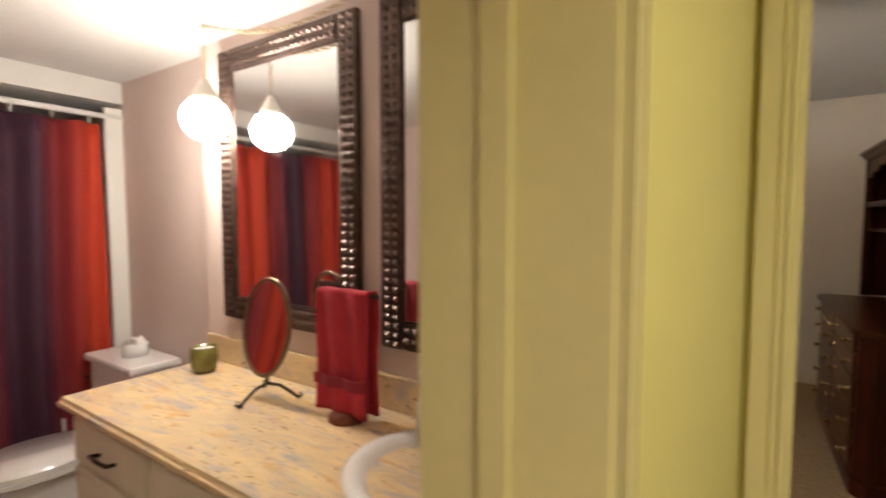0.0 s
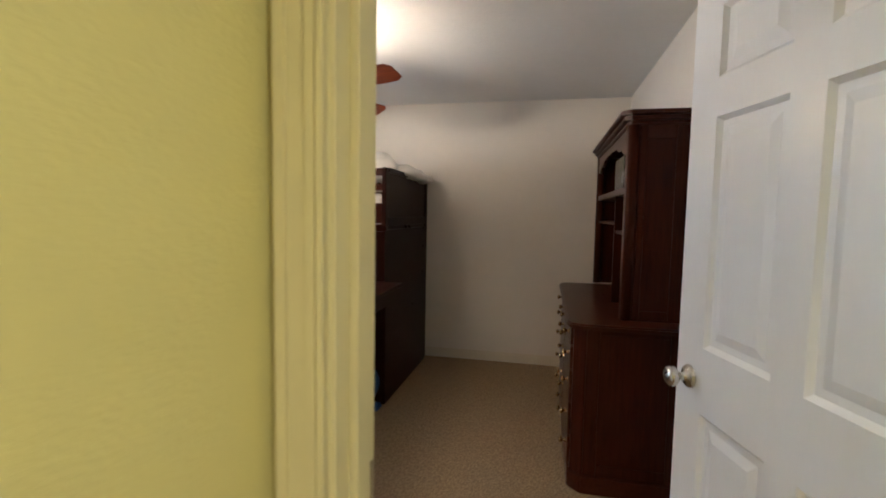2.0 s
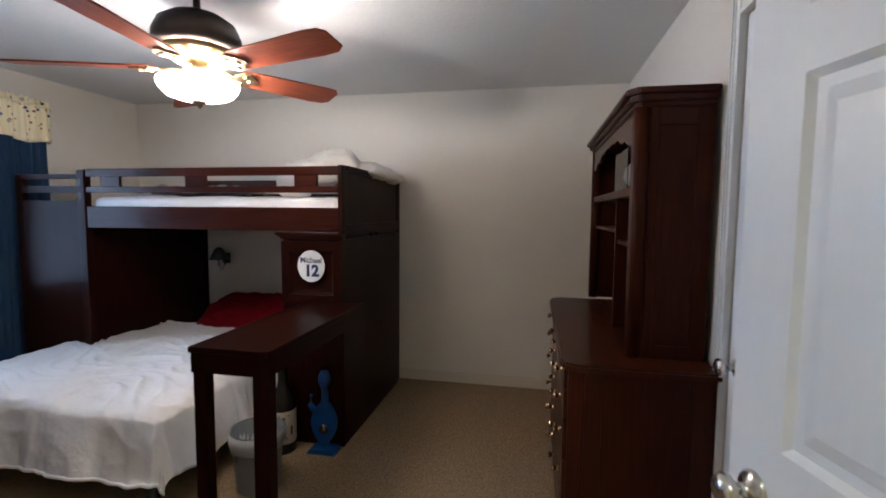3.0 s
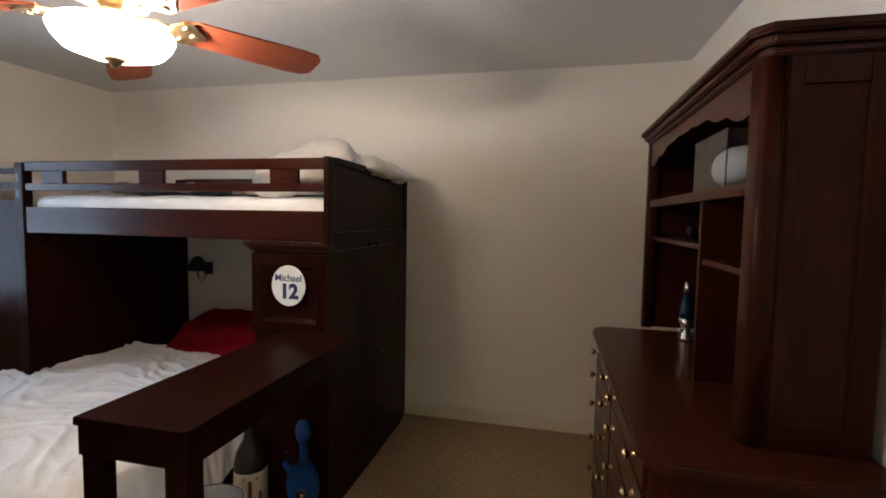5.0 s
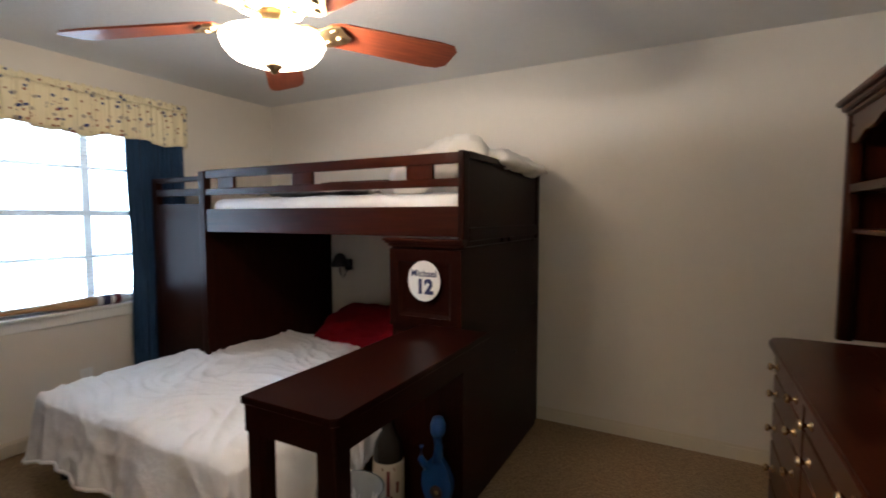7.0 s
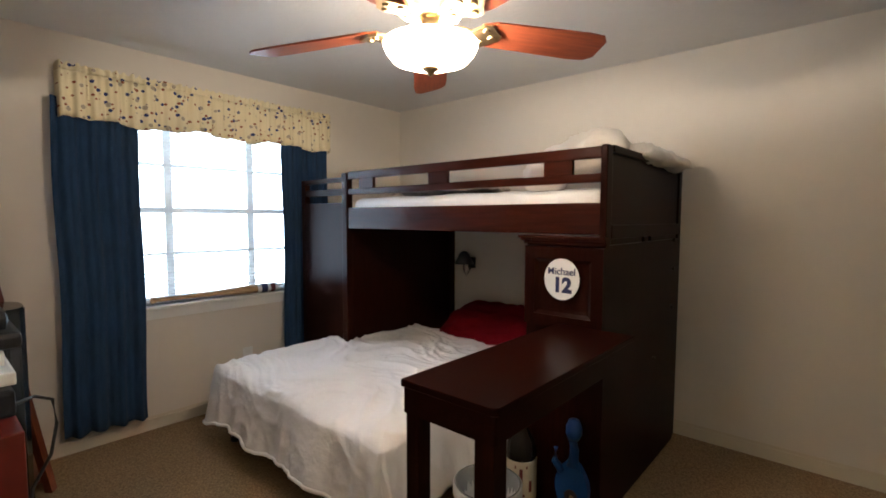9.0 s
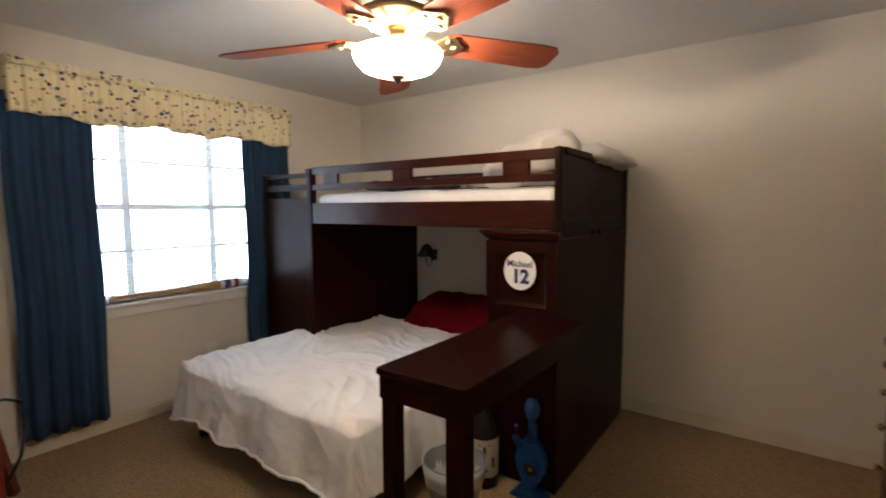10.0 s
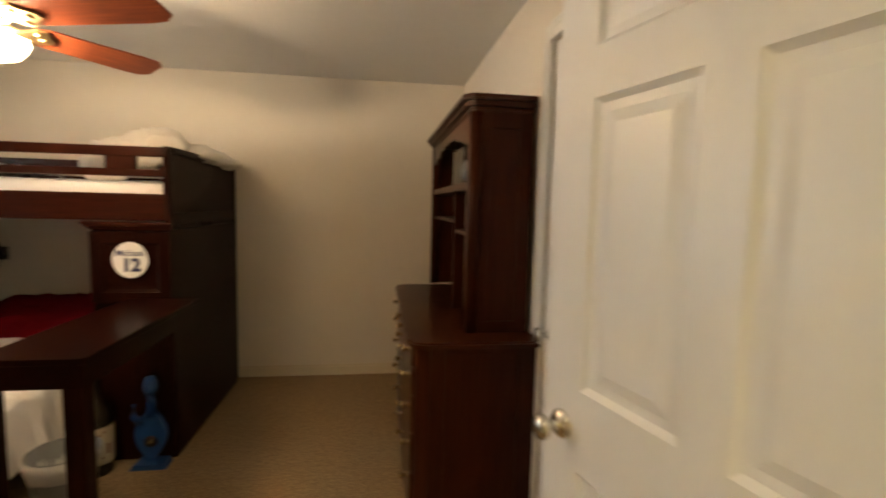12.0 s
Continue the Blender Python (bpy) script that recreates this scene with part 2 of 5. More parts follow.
def add_box(bm, lo, hi):
    xs, ys, zs = (lo[0], hi[0]), (lo[1], hi[1]), (lo[2], hi[2])
    v = [bm.verts.new((x, y, z)) for x in xs for y in ys for z in zs]
    for f in ((0, 1, 3, 2), (4, 6, 7, 5), (0, 4, 5, 1), (2, 3, 7, 6), (0, 2, 6, 4), (1, 5, 7, 3)):
        bm.faces.new([v[i] for i in f])
    return v


def block(name, lo, hi, mat, parent, bevel=0.004, label="", turn=None):
    bm = bmesh.new()
    add_box(bm, lo, hi)
    if bevel:
        bmesh.ops.bevel(bm, geom=bm.edges, offset=bevel, segments=2, affect="EDGES", profile=0.6)
    if turn is not None:
        bmesh.ops.transform(bm, matrix=turn, verts=bm.verts)
    return part(name, bm, mat, parent, label)


def lathe_bm(profile, at, n=28, axis="z"):
    bm = bmesh.new()
    rings = []
    for r, h in profile:
        ring = []
        for i in range(n):
            a = 2 * math.pi * i / n
            u, w = r * math.cos(a), r * math.sin(a)
            p = {"z": (u, w, h), "x": (h, u, w), "y": (u, h, w)}[axis]
            ring.append(bm.verts.new((at[0] + p[0], at[1] + p[1], at[2] + p[2])))
        rings.append(ring)
    for a, b in zip(rings, rings[1:]):
        for i in range(n):
            bm.faces.new((a[i], a[(i + 1) % n], b[(i + 1) % n], b[i]))
    for ring in (rings[0], rings[-1]):
        bm.faces.new(ring)
    bmesh.ops.remove_doubles(bm, verts=bm.verts, dist=1e-5)
    return bm


def lathe(name, profile, at, mat, parent, n=28, axis="z", label=""):
    return part(name, lathe_bm(profile, at, n, axis), mat, parent, label, True)


def tube_bm(points, radius, n=8):
    bm = bmesh.new()
    pts = [Vector(p) for p in points]
    rings = []
    for i, p in enumerate(pts):
        d = (pts[min(i + 1, len(pts) - 1)] - pts[max(i - 1, 0)]).normalized()
        side = d.cross(Vector((0, 0, 1)))
        if side.length < 0.05:
            side = d.cross(Vector((0, 1, 0)))
        side.normalize()
        up = side.cross(d)
        r = radius[i] if isinstance(radius, (list, tuple)) else radius
        rings.append([bm.verts.new(p + side * r * math.cos(2 * math.pi * k / n) + up * r * math.sin(2 * math.pi * k / n)) for k in range(n)])
    for a, b in zip(rings, rings[1:]):
        for k in range(n):
            bm.faces.new((a[k], a[(k + 1) % n], b[(k + 1) % n], b[k]))
    bm.faces.new(rings[0])
    bm.faces.new(rings[-1])
    return bm


def tube(name, points, radius, mat, parent, n=8, label=""):
    return part(name, tube_bm(points, radius, n), mat, parent, label, True)


def grid_bm(nu, nv, fn, thick=0.0):
    """A sheet of nu x nv cells from fn(u, v) -> place; thick: solidified downwards along the normals."""
    bm = bmesh.new()
    vs = [[bm.verts.new(fn(i / nu, j / nv)) for j in range(nv + 1)] for i in range(nu + 1)]
    for i in range(nu):
        for j in range(nv):
            bm.faces.new((vs[i][j], vs[i + 1][j], vs[i + 1][j + 1], vs[i][j + 1]))
    if thick:
        bmesh.ops.recalc_face_normals(bm, faces=bm.faces)
        bmesh.ops.solidify(bm, geom=bm.faces[:], thickness=thick)
    return bm


def extrude_outline(outline, depth, place):
    """A prism from a list of (u, v), turned into the world by place(u, v, w) with w from 0 to depth."""
    bm = bmesh.new()
    a = [bm.verts.new(place(u, v, 0)) for u, v in outline]
    b = [bm.verts.new(place(u, v, depth)) for u, v in outline]
    bm.faces.new(a)
    bm.faces.new(b)
    n = len(outline)
    for i in range(n):
        bm.faces.new((a[i], a[(i + 1) % n], b[(i + 1) % n], b[i]))
    return bm


def wall(name, boxes, mat, label):
    bm = bmesh.new()
    for lo, hi in boxes:
        add_box(bm, lo, hi)
    ob = part(name, bm, mat, None)
    return tagged(ob, label, "wall", kind="structure")


def slab(name, lo, hi, mat, label, category):
    bm = bmesh.new()
    add_box(bm, lo, hi)
    return tagged(part(name, bm, mat, None), label, category, kind="structure")


# ---- structure: bedroom ----
H = 2.34
FL = 0.045
WX, EX, NY, SY = -2.95, 1.20, 4.80, 1.305
slab("floor", (WX - 0.12, SY - 0.06, -0.1), (EX + 0.12, NY + 0.12, FL), CARPET, "beige cut-pile bedroom carpet", "floor")
slab("floor_hall", (-0.10, -1.7, -0.1), (EX + 0.12, SY - 0.06, FL), CARPET, "beige carpet in the hallway", "floor")
slab("ceiling", (WX - 0.12, SY - 0.12, H), (EX + 0.12, NY + 0.12, H + 0.1), CEIL, "white knockdown-textured bedroom ceiling", "ceiling")
slab("ceiling_hall", (-0.10, -1.7, H), (EX + 0.12, SY - 0.12, H + 0.1), CEIL, "white hallway ceiling", "ceiling")
wall("wall_north", [((WX - 0.12, NY, 0), (EX + 0.12, NY + 0.12, H))], WALL, "plain off-white painted bedroom wall")
# closet doorway in the east wall
CY0, CY1 = 2.115, 2.875
wall("wall_east", [((EX, SY - 0.12, 0), (EX + 0.12, CY0, H)), ((EX, CY1, 0), (EX + 0.12, NY, H)), ((EX, CY0, 2.04), (EX + 0.12, CY1, H)), ((EX + 0.10, CY0, 0), (EX + 0.12, CY1, 2.04))], WALL, "off-white painted wall with a closet doorway")
# window opening in the west wall
WY0, WY1, WZ0, WZ1 = 2.36, 3.86, 0.815, 2.0
wall("wall_west", [((WX - 0.14, SY, 0), (WX, WY0, H)), ((WX - 0.14, WY1, 0), (WX, NY, H)), ((WX - 0.14, WY0, 0), (WX, WY1, WZ0)), ((WX - 0.14, WY0, WZ1), (WX, WY1, H))], WALL, "off-white painted wall with a window opening")
# wall with the entrance doorway: bedroom side and hall side paint
DX0, DX1, DH = 0.285, 1.156, 2.03
wall("wall_south", [((WX - 0.14, SY - 0.06, 0), (DX0, SY, H)), ((DX1, SY - 0.06, 0), (EX, SY, H)), ((DX0, SY - 0.06, DH), (DX1, SY, H))], WALL, "off-white painted wall beside the bedroom doorway")
wall("wall_hall_north", [((-0.10, SY - 0.12, 0), (DX0, SY - 0.06, H)), ((DX1, SY - 0.12, 0), (EX, SY - 0.06, H)), ((DX0, SY - 0.12, DH), (DX1, SY - 0.06, H))], YELLOW, "yellow painted hallway wall beside the bedroom doorway")
# hallway
HX = 0.115
BX_IN = -0.095
BY0, BY1 = -0.365, 0.445
wall("wall_hall_west", [((0.005, -1.7, 0), (HX, BY0 - 0.02, H)), ((0.005, BY0 - 0.02, DH), (HX, BY1 + 0.02, H))], YELLOW, "yellow painted hallway wall with the bathroom doorway")
tagged(part("wall_hall_west_end", extrude_outline([(0.005, BY1 + 0.02), (HX, BY1 + 0.02), (0.222, SY - 0.12), (0.005, SY - 0.12)], H, lambda u, v, w: (u, v, w)), YELLOW, None), "yellow painted hallway wall between the two doorways", "wall", kind="structure")
wall("wall_hall_east", [((EX, -1.7, 0), (EX + 0.12, SY - 0.12, H))], YELLOW, "yellow painted hallway wall")
wall("wall_hall_south", [((-0.25, -1.82, 0), (EX + 0.12, -1.7, H))], YELLOW, "yellow painted end wall of the hallway")

# ---- trim ----


def trim_piece(name, lo, hi, mat, label, bevel=0.005):
    return tagged(block(name, lo, hi, mat, None, bevel), label, "trim", kind="structure")


def baseboard(lo, hi, mat=BASEP, label="cream painted wooden baseboard"):
    bm = bmesh.new()
    add_box(bm, lo, (hi[0], hi[1], hi[2] - 0.018))
    dx, dy = hi[0] - lo[0], hi[1] - lo[1]
    sx, sy = (0.006, 0) if dx < dy else (0, 0.006)
    add_box(bm, (lo[0] + sx, lo[1] + sy, hi[2] - 0.018), (hi[0] - sx, hi[1] - sy, hi[2]))
    return tagged(part("baseboard", bm, mat, None), label, "baseboard", kind="structure")


baseboard((WX, NY - 0.014, FL), (EX, NY, FL + 0.085))
baseboard((EX - 0.014, CY1 + 0.07, FL), (EX, NY - 0.014, FL + 0.085))
baseboard((WX, SY + 0.014, FL), (WX + 0.014, NY - 0.014, FL + 0.085))
baseboard((WX, SY, FL), (DX0 - 0.06, SY + 0.014, FL + 0.085))


def casing_profile(name, lo, hi, face, mat, label):
    """A moulded casing board: a flat board with two raised beads along its length; face: axis and sign it shows."""
    bm = bmesh.new()
    add_box(bm, lo, hi)
    ax, sg = face
    other = 1 if ax == 0 else 0
    long_z = hi[2] - lo[2] > 0.5
    wid = other if long_z else 2
    w0, w1 = lo[wid], hi[wid]
    for f0, f1, d in ((0.0, 0.22, 0.006), (0.62, 0.82, 0.004), (0.86, 1.0, 0.007)):
        a, b = list(lo), list(hi)
        a[wid], b[wid] = w0 + (w1 - w0) * f0, w0 + (w1 - w0) * f1
        if sg > 0:
            a[ax], b[ax] = hi[ax] - 0.001, hi[ax] + d
        else:
            a[ax], b[ax] = lo[ax] - d, lo[ax] + 0.001
        add_box(bm, a, b)
    return tagged(part(name, bm, mat, None), label, "trim", kind="structure")


# bedroom door frame
block_label = "cream painted bedroom door jamb"
trim_piece("trim_jamb_west", (DX0, SY - 0.125, 0), (DX0 + 0.02, SY + 0.005, DH - 0.02), YTRIM, block_label, 0.002)
trim_piece("trim_jamb_east", (DX1 - 0.02, SY - 0.125, 0), (DX1, SY + 0.005, DH - 0.02), YTRIM, block_label, 0.002)
trim_piece("trim_jamb_head", (DX0, SY - 0.125, DH - 0.02), (DX1, SY + 0.005, DH), YTRIM, block_label, 0.002)
trim_piece("trim_stop_west", (DX0 + 0.02, SY - 0.085, 0), (DX0 + 0.032, SY - 0.04, DH - 0.032), YTRIM, "cream painted door stop", 0.002)
casing_profile("trim_casing_west", (DX0 - 0.05, SY - 0.135, 0), (DX0 + 0.012, SY - 0.12, DH + 0.055), (1, -1), YTRIM, "cream moulded casing round the bedroom door")
casing_profile("trim_casing_east", (DX1 - 0.012, SY - 0.135, 0), (EX - 0.003, SY - 0.12, DH + 0.055), (1, -1), YTRIM, "cream moulded casing round the bedroom door")
casing_profile("trim_casing_head", (DX0 + 0.012, SY - 0.135, DH - 0.012), (DX1 - 0.012, SY - 0.12, DH + 0.055), (1, -1), YTRIM, "cream moulded casing round the bedroom door")
casing_profile("trim_casing_inner", (DX0 - 0.06, SY, FL), (DX0 - 0.002, SY + 0.013, DH + 0.055), (1, 1), TRIM, "white moulded casing round the bedroom door")
casing_profile("trim_casing_inner_head", (DX0 - 0.002, SY, DH - 0.012), (DX1 - 0.012, SY + 0.013, DH + 0.055), (1, 1), TRIM, "white moulded casing round the bedroom door")
block("strike_plate", (DX0 + 0.0195, SY - 0.032, 0.93), (DX0 + 0.0225, SY - 0.005, 1.0), BRASS, tagged(thing("strike", (DX0 + 0.02, SY - 0.02, 0.93), "brass strike plate on the door jamb", "hardware"), kind="structure"), 0.001)
# bathroom door frame
BJ = "cream painted bathroom door jamb"
trim_piece("trim_bath_jamb_north", (BX_IN - 0.005, BY1, 0), (HX + 0.005, BY1 + 0.02, DH), YTRIM, BJ, 0.002)
trim_piece("trim_bath_jamb_south", (BX_IN - 0.005, BY0 - 0.02, 0), (HX + 0.005, BY0, DH), YTRIM, BJ, 0.002)
trim_piece("trim_bath_jamb_head", (BX_IN - 0.005, BY0, DH - 0.02), (HX + 0.005, BY1, DH), YTRIM, BJ, 0.002)
trim_piece("trim_bath_stop_north", (-0.015, BY1 - 0.012, 0), (0.02, BY1, DH - 0.02), YTRIM, "cream painted door stop", 0.002)
casing_profile("trim_bath_casing_north", (HX, BY1 + 0.006, 0), (HX + 0.014, BY1 + 0.052, DH + 0.05), (0, 1), YTRIM, "cream moulded casing round the bathroom door")
casing_profile("trim_bath_casing_south", (HX, BY0 - 0.064, 0), (HX + 0.014, BY0 - 0.006, DH + 0.05), (0, 1), YTRIM, "cream moulded casing round the bathroom door")
casing_profile("trim_bath_casing_head", (HX, BY0 - 0.006, DH - 0.012), (HX + 0.014, BY1 + 0.006, DH + 0.05), (0, 1), YTRIM, "cream moulded casing round the bathroom door")


# ---- doors ----
def panel_door(name, label, width, height, panels, mat, at, turn_deg, knob_side, knob_z=0.905):
    """A six-panel door in its own frame: x along the width from the hinge, y through its thickness, z up."""
    root = new(name)
    root.matrix_basis = pose(at[0], at[1], at[2], 0, 0, turn_deg)
    tagged(root, label, "door", kind="structure")
    base = thing("tmp", (0, 0, 0), "", "")
    th = 0.035
    bm = bmesh.new()
    xs = sorted({0.0, width} | {p[0] for p in panels} | {p[1] for p in panels})
    zs = sorted({0.0, height} | {p[2] for p in panels} | {p[3] for p in panels})
    for i in range(len(xs) - 1):
        for j in range(len(zs) - 1):
            cx, cz = (xs[i] + xs[i + 1]) / 2, (zs[j] + zs[j + 1]) / 2
            if not any(p[0] < cx < p[1] and p[2] < cz < p[3] for p in panels):
                add_box(bm, (xs[i], 0, zs[j]), (xs[i + 1], th, zs[j + 1]))
    bmesh.ops.remove_doubles(bm, verts=bm.verts, dist=1e-5)
    twice = {}
    for f in bm.faces:
        twice.setdefault(frozenset(f.verts), []).append(f)
    bmesh.ops.delete(bm, geom=[f for fs in twice.values() if len(fs) > 1 for f in fs], context="FACES")
    leaf = part("door_leaf", bm, mat, base)
    for x0, x1, z0, z1 in panels:
        bm = bmesh.new()
        for side in (0, 1):
            y_out, y_in, y_mid = (0.0, 0.011, 0.004) if side == 0 else (th, th - 0.011, th - 0.004)
            loops = []
            for inset, y in ((0.0, y_out), (0.012, y_in), (0.030, y_in), (0.055, y_mid)):
                loops.append([bm.verts.new(p) for p in ((x0 + inset, y, z0 + inset), (x1 - inset, y, z0 + inset), (x1 - inset, y, z1 - inset), (x0 + inset, y, z1 - inset))])
            for a, b in zip(loops, loops[1:]):
                for k in range(4):
                    bm.faces.new((a[k], a[(k + 1) % 4], b[(k + 1) % 4], b[k]))
            bm.faces.new(loops[-1])
        part("door_panel", bm, mat, leaf)
    kx = width - 0.065
    for sgn, y0 in ((-1, 0.0), (1, th)):
        if knob_side in (sgn, 0):
            prof = [(0.0, 0.0), (0.033, 0.0), (0.033, 0.004), (0.027, 0.010), (0.012, 0.014), (0.0105, 0.030), (0.016, 0.036), (0.026, 0.043), (0.029, 0.052), (0.026, 0.062), (0.015, 0.068), (0.0, 0.069)]
            lathe("knob", [(r, y0 + sgn * h) for r, h in prof], (kx, 0, knob_z), NICKEL, leaf, 24, "y", "satin nickel round knob")
    block("latch_plate", (width - 0.0005, 0.006, knob_z - 0.028), (width + 0.002, th - 0.006, knob_z + 0.028), NICKEL, leaf, 0.0, "satin nickel latch plate")
    leaf.parent = root
    bpy.data.objects.remove(base)
    return root


SIX = [(x0, x1, z0, z1) for z0, z1 in ((0.20, 0.82), (1.00, 1.61), (1.71, 1.89)) for x0, x1 in ((0.12, 0.365), (0.455, 0.70))]
HINGE, FREE = Vector((1.136, SY + 0.01, 0)), Vector((0.938, SY + 0.80, 0))
swing = math.degrees(math.atan2(FREE.y - HINGE.y, FREE.x - HINGE.x))
door_1 = panel_door("door_1", "white six-panel bedroom door standing open", 0.82, 2.00, SIX, DOORP, (1.136 + 0.034, SY + 0.05, 0.012), swing, 0)
closet = panel_door("door_2", "white six-panel closet door standing closed", 0.74, 2.02, [(0.1, 0.32, 0.20, 0.86), (0.42, 0.64, 0.20, 0.86), (0.1, 0.32, 1.06, 1.64), (0.42, 0.64, 1.06, 1.64), (0.1, 0.32, 1.74, 1.92), (0.42, 0.64, 1.74, 1.92)], DOORP, (EX + 0.04, CY0 + 0.01, 0.01), 90, 1)
casing_profile("trim_closet_north", (EX - 0.014, CY1 - 0.004, 0), (EX, CY1 + 0.058, 2.10), (0, -1), TRIM, "white moulded casing round the closet door")
casing_profile("trim_closet_south", (EX - 0.014, CY0 - 0.058, 0), (EX, CY0 + 0.004, 2.10), (0, -1), TRIM, "white moulded casing round the closet door")
casing_profile("trim_closet_head", (EX - 0.014, CY0 + 0.004, 2.036), (EX, CY1 - 0.004, 2.10), (0, -1), TRIM, "white moulded casing round the closet door")

# ---- window ----
window = thing("window_1", (WX, (WY0 + WY1) / 2, WZ0), "white double-hung window with muntins, bright daylight outside", "window", kind="structure")
for nm, lo, hi in (("window_frame", (WX - 0.13, WY0, WZ0), (WX - 0.06, WY0 + 0.035, WZ1)), ("window_frame", (WX - 0.13, WY1 - 0.035, WZ0), (WX - 0.06, WY1, WZ1)),
                   ("window_frame", (WX - 0.13, WY0 + 0.035, WZ1 - 0.035), (WX - 0.06, WY1 - 0.035, WZ1)), ("window_frame", (WX - 0.13, WY0 + 0.035, WZ0), (WX - 0.06, WY1 - 0.035, WZ0 + 0.04)),
                   ("meeting_rail", (WX - 0.12, WY0 + 0.035, 1.385), (WX - 0.07, WY1 - 0.035, 1.42))):
    block(nm, lo, hi, TRIM, window, 0.003)
for k in (1, 2):
    y = 2.31 + 0.54 * k
    block("muntin", (WX - 0.108, y - 0.023, WZ0 + 0.04), (WX - 0.085, y + 0.023, WZ1 - 0.035), TRIM, window, 0.002)
for z in (1.125, 1.69):
    block("muntin", (WX - 0.106, WY0 + 0.035, z - 0.010), (WX - 0.087, WY1 - 0.035, z + 0.010), TRIM, window, 0.002)
pane = block("pane", (WX - 0.099, WY0 + 0.036, WZ0 + 0.041), (WX - 0.095, WY1 - 0.036, WZ1 - 0.036), GLASS, window, 0.0)
pane.visible_shadow = False
trim_piece("window_sill", (WX - 0.06, WY0 - 0.05, WZ0 - 0.022), (WX + 0.045, WY1 + 0.05, WZ0), TRIM, "white painted window sill", 0.006)
trim_piece("window_apron", (WX, WY0 - 0.03, WZ0 - 0.085), (WX + 0.016, WY1 + 0.03, WZ0 - 0.022), TRIM, "white painted apron under the window sill", 0.004)
blind = thing("window_blind", (WX - 0.03, (WY0 + WY1) / 2, WZ0 + 0.02), "white horizontal slat blind lowered with slats open", "blind")
block("headrail", (WX - 0.055, WY0 + 0.01, WZ1 - 0.04), (WX - 0.008, WY1 - 0.01, WZ1 - 0.003), WHITE, blind, 0.003)
block("bottom_rail", (WX - 0.045, WY0 + 0.02, WZ0 + 0.012), (WX - 0.018, WY1 - 0.02, WZ0 + 0.024), WHITE, blind, 0.003)
slat_mesh = None
for k in range(46):
    z = WZ0 + 0.045 + k * 0.0243
    if slat_mesh is None:
        slat = block("slat", (WX - 0.0435, WY0 + 0.02, z - 0.0006), (WX - 0.0195, WY1 - 0.02, z + 0.0006), WHITE, blind, 0.0, turn=None)
        slat_mesh, z_first = slat.data, z
    else:
        s = new("slat", slat_mesh)
        s.parent = blind
        s.location = (0, 0, z - z_first)
for f in (0.2, 0.8):
    y = WY0 + (WY1 - WY0) * f
    tube("cord", [(WX - 0.031, y, WZ0 + 0.02), (WX - 0.031, y, WZ1 - 0.03)], 0.0009, WHITE, blind, 5)
back = slab("backdrop", (WX - 3.0, -1.0, -1.0), (WX - 2.95, 7.5, 4.5), OUTSIDE, "bright overexposed daylight outside the window", "backdrop")
slab("ground", (-60, -60, -0.6), (60, 60, -0.5), material("lawn_ground", (0.07, 0.11, 0.03), 1.0, vary=0.4, scale=3), "green lawn ground outside the house", "ground")


# ---- curtains ----
def curtain(name, y0, y1, z0, z1, folds, x, mat, label, amp=0.016, parent=None):
    rng = random.Random(folds * 7 + int(y0 * 100))
    ph = [rng.uniform(0, 6.28) for _ in range(4)]

    def fn(u, v):
        y = y0 + (y1 - y0) * u
        z = z0 + (z1 - z0) * v
        spread = 0.55 + 0.45 * (1 - v)
        w = math.sin(2 * math.pi * folds * u + ph[0] + 0.5 * math.sin(3 * v + ph[1])) * amp * spread + math.sin(2 * math.pi * folds * 2.3 * u + ph[2] + 1.3 * v) * amp * 0.35
        return (x + w, y + 0.006 * math.sin(9 * v + ph[3]), z + (0.006 * math.sin(2 * math.pi * folds * u) if v < 0.02 else 0))
    return fn


def curtain_thing(y0, y1, label, folds):
    c = thing("curtain", (WX + 0.06, (y0 + y1) / 2, 0.02), label, "curtain", "blue curtains at the window")
    part("curtain_cloth", grid_bm(90, 24, curtain("c", y0, y1, 0.15, 1.99, folds, WX + 0.065, DENIM, ""), 0.003), DENIM, c, "", True)
    return c


curtain_thing(2.255, 2.65, "long dark blue cloth curtain drawn aside", 4)
curtain_thing(3.555, 3.95, "long dark blue cloth curtain drawn aside by the bunk", 4)
rod = thing("curtain_rod", (WX + 0.05, 3.13, 2.10), "white curtain rod behind the valance", "curtain rod")
tube("rod", [(WX + 0.08, 2.31, 2.115), (WX + 0.08, 3.95, 2.115)], 0.009, WHITE, rod, 10)
for y in (2.31, 3.95):
    block("bracket", (WX, y - 0.008, 2.10), (WX + 0.08, y + 0.008, 2.13), WHITE, rod, 0.002)
val = thing("valance", (WX + 0.09, 3.13, 1.87), "cream gathered valance printed with small blue and brown shapes", "valance")


def valance_fn(u, v):
    y = 2.285 + 1.69 * u
    sag = 0.012 * math.sin(u * 19) + 0.008 * math.sin(u * 47 + 1)
    z = 1.875 + sag * (1 - v) + (2.16 - 1.875) * v + (0.006 * math.sin(u * 260) if v > 0.97 else 0)
    pleat = 0.013 * math.sin(u * 2 * math.pi * 21 + 0.8 * math.sin(u * 13)) * (1.1 - 0.6 * v) + 0.006 * math.sin(u * 2 * math.pi * 47)
    end = 0.075 * max(0, abs(u - 0.5) * 2 - 0.985) / 0.015
    return (WX + 0.105 + pleat - end, y, z)


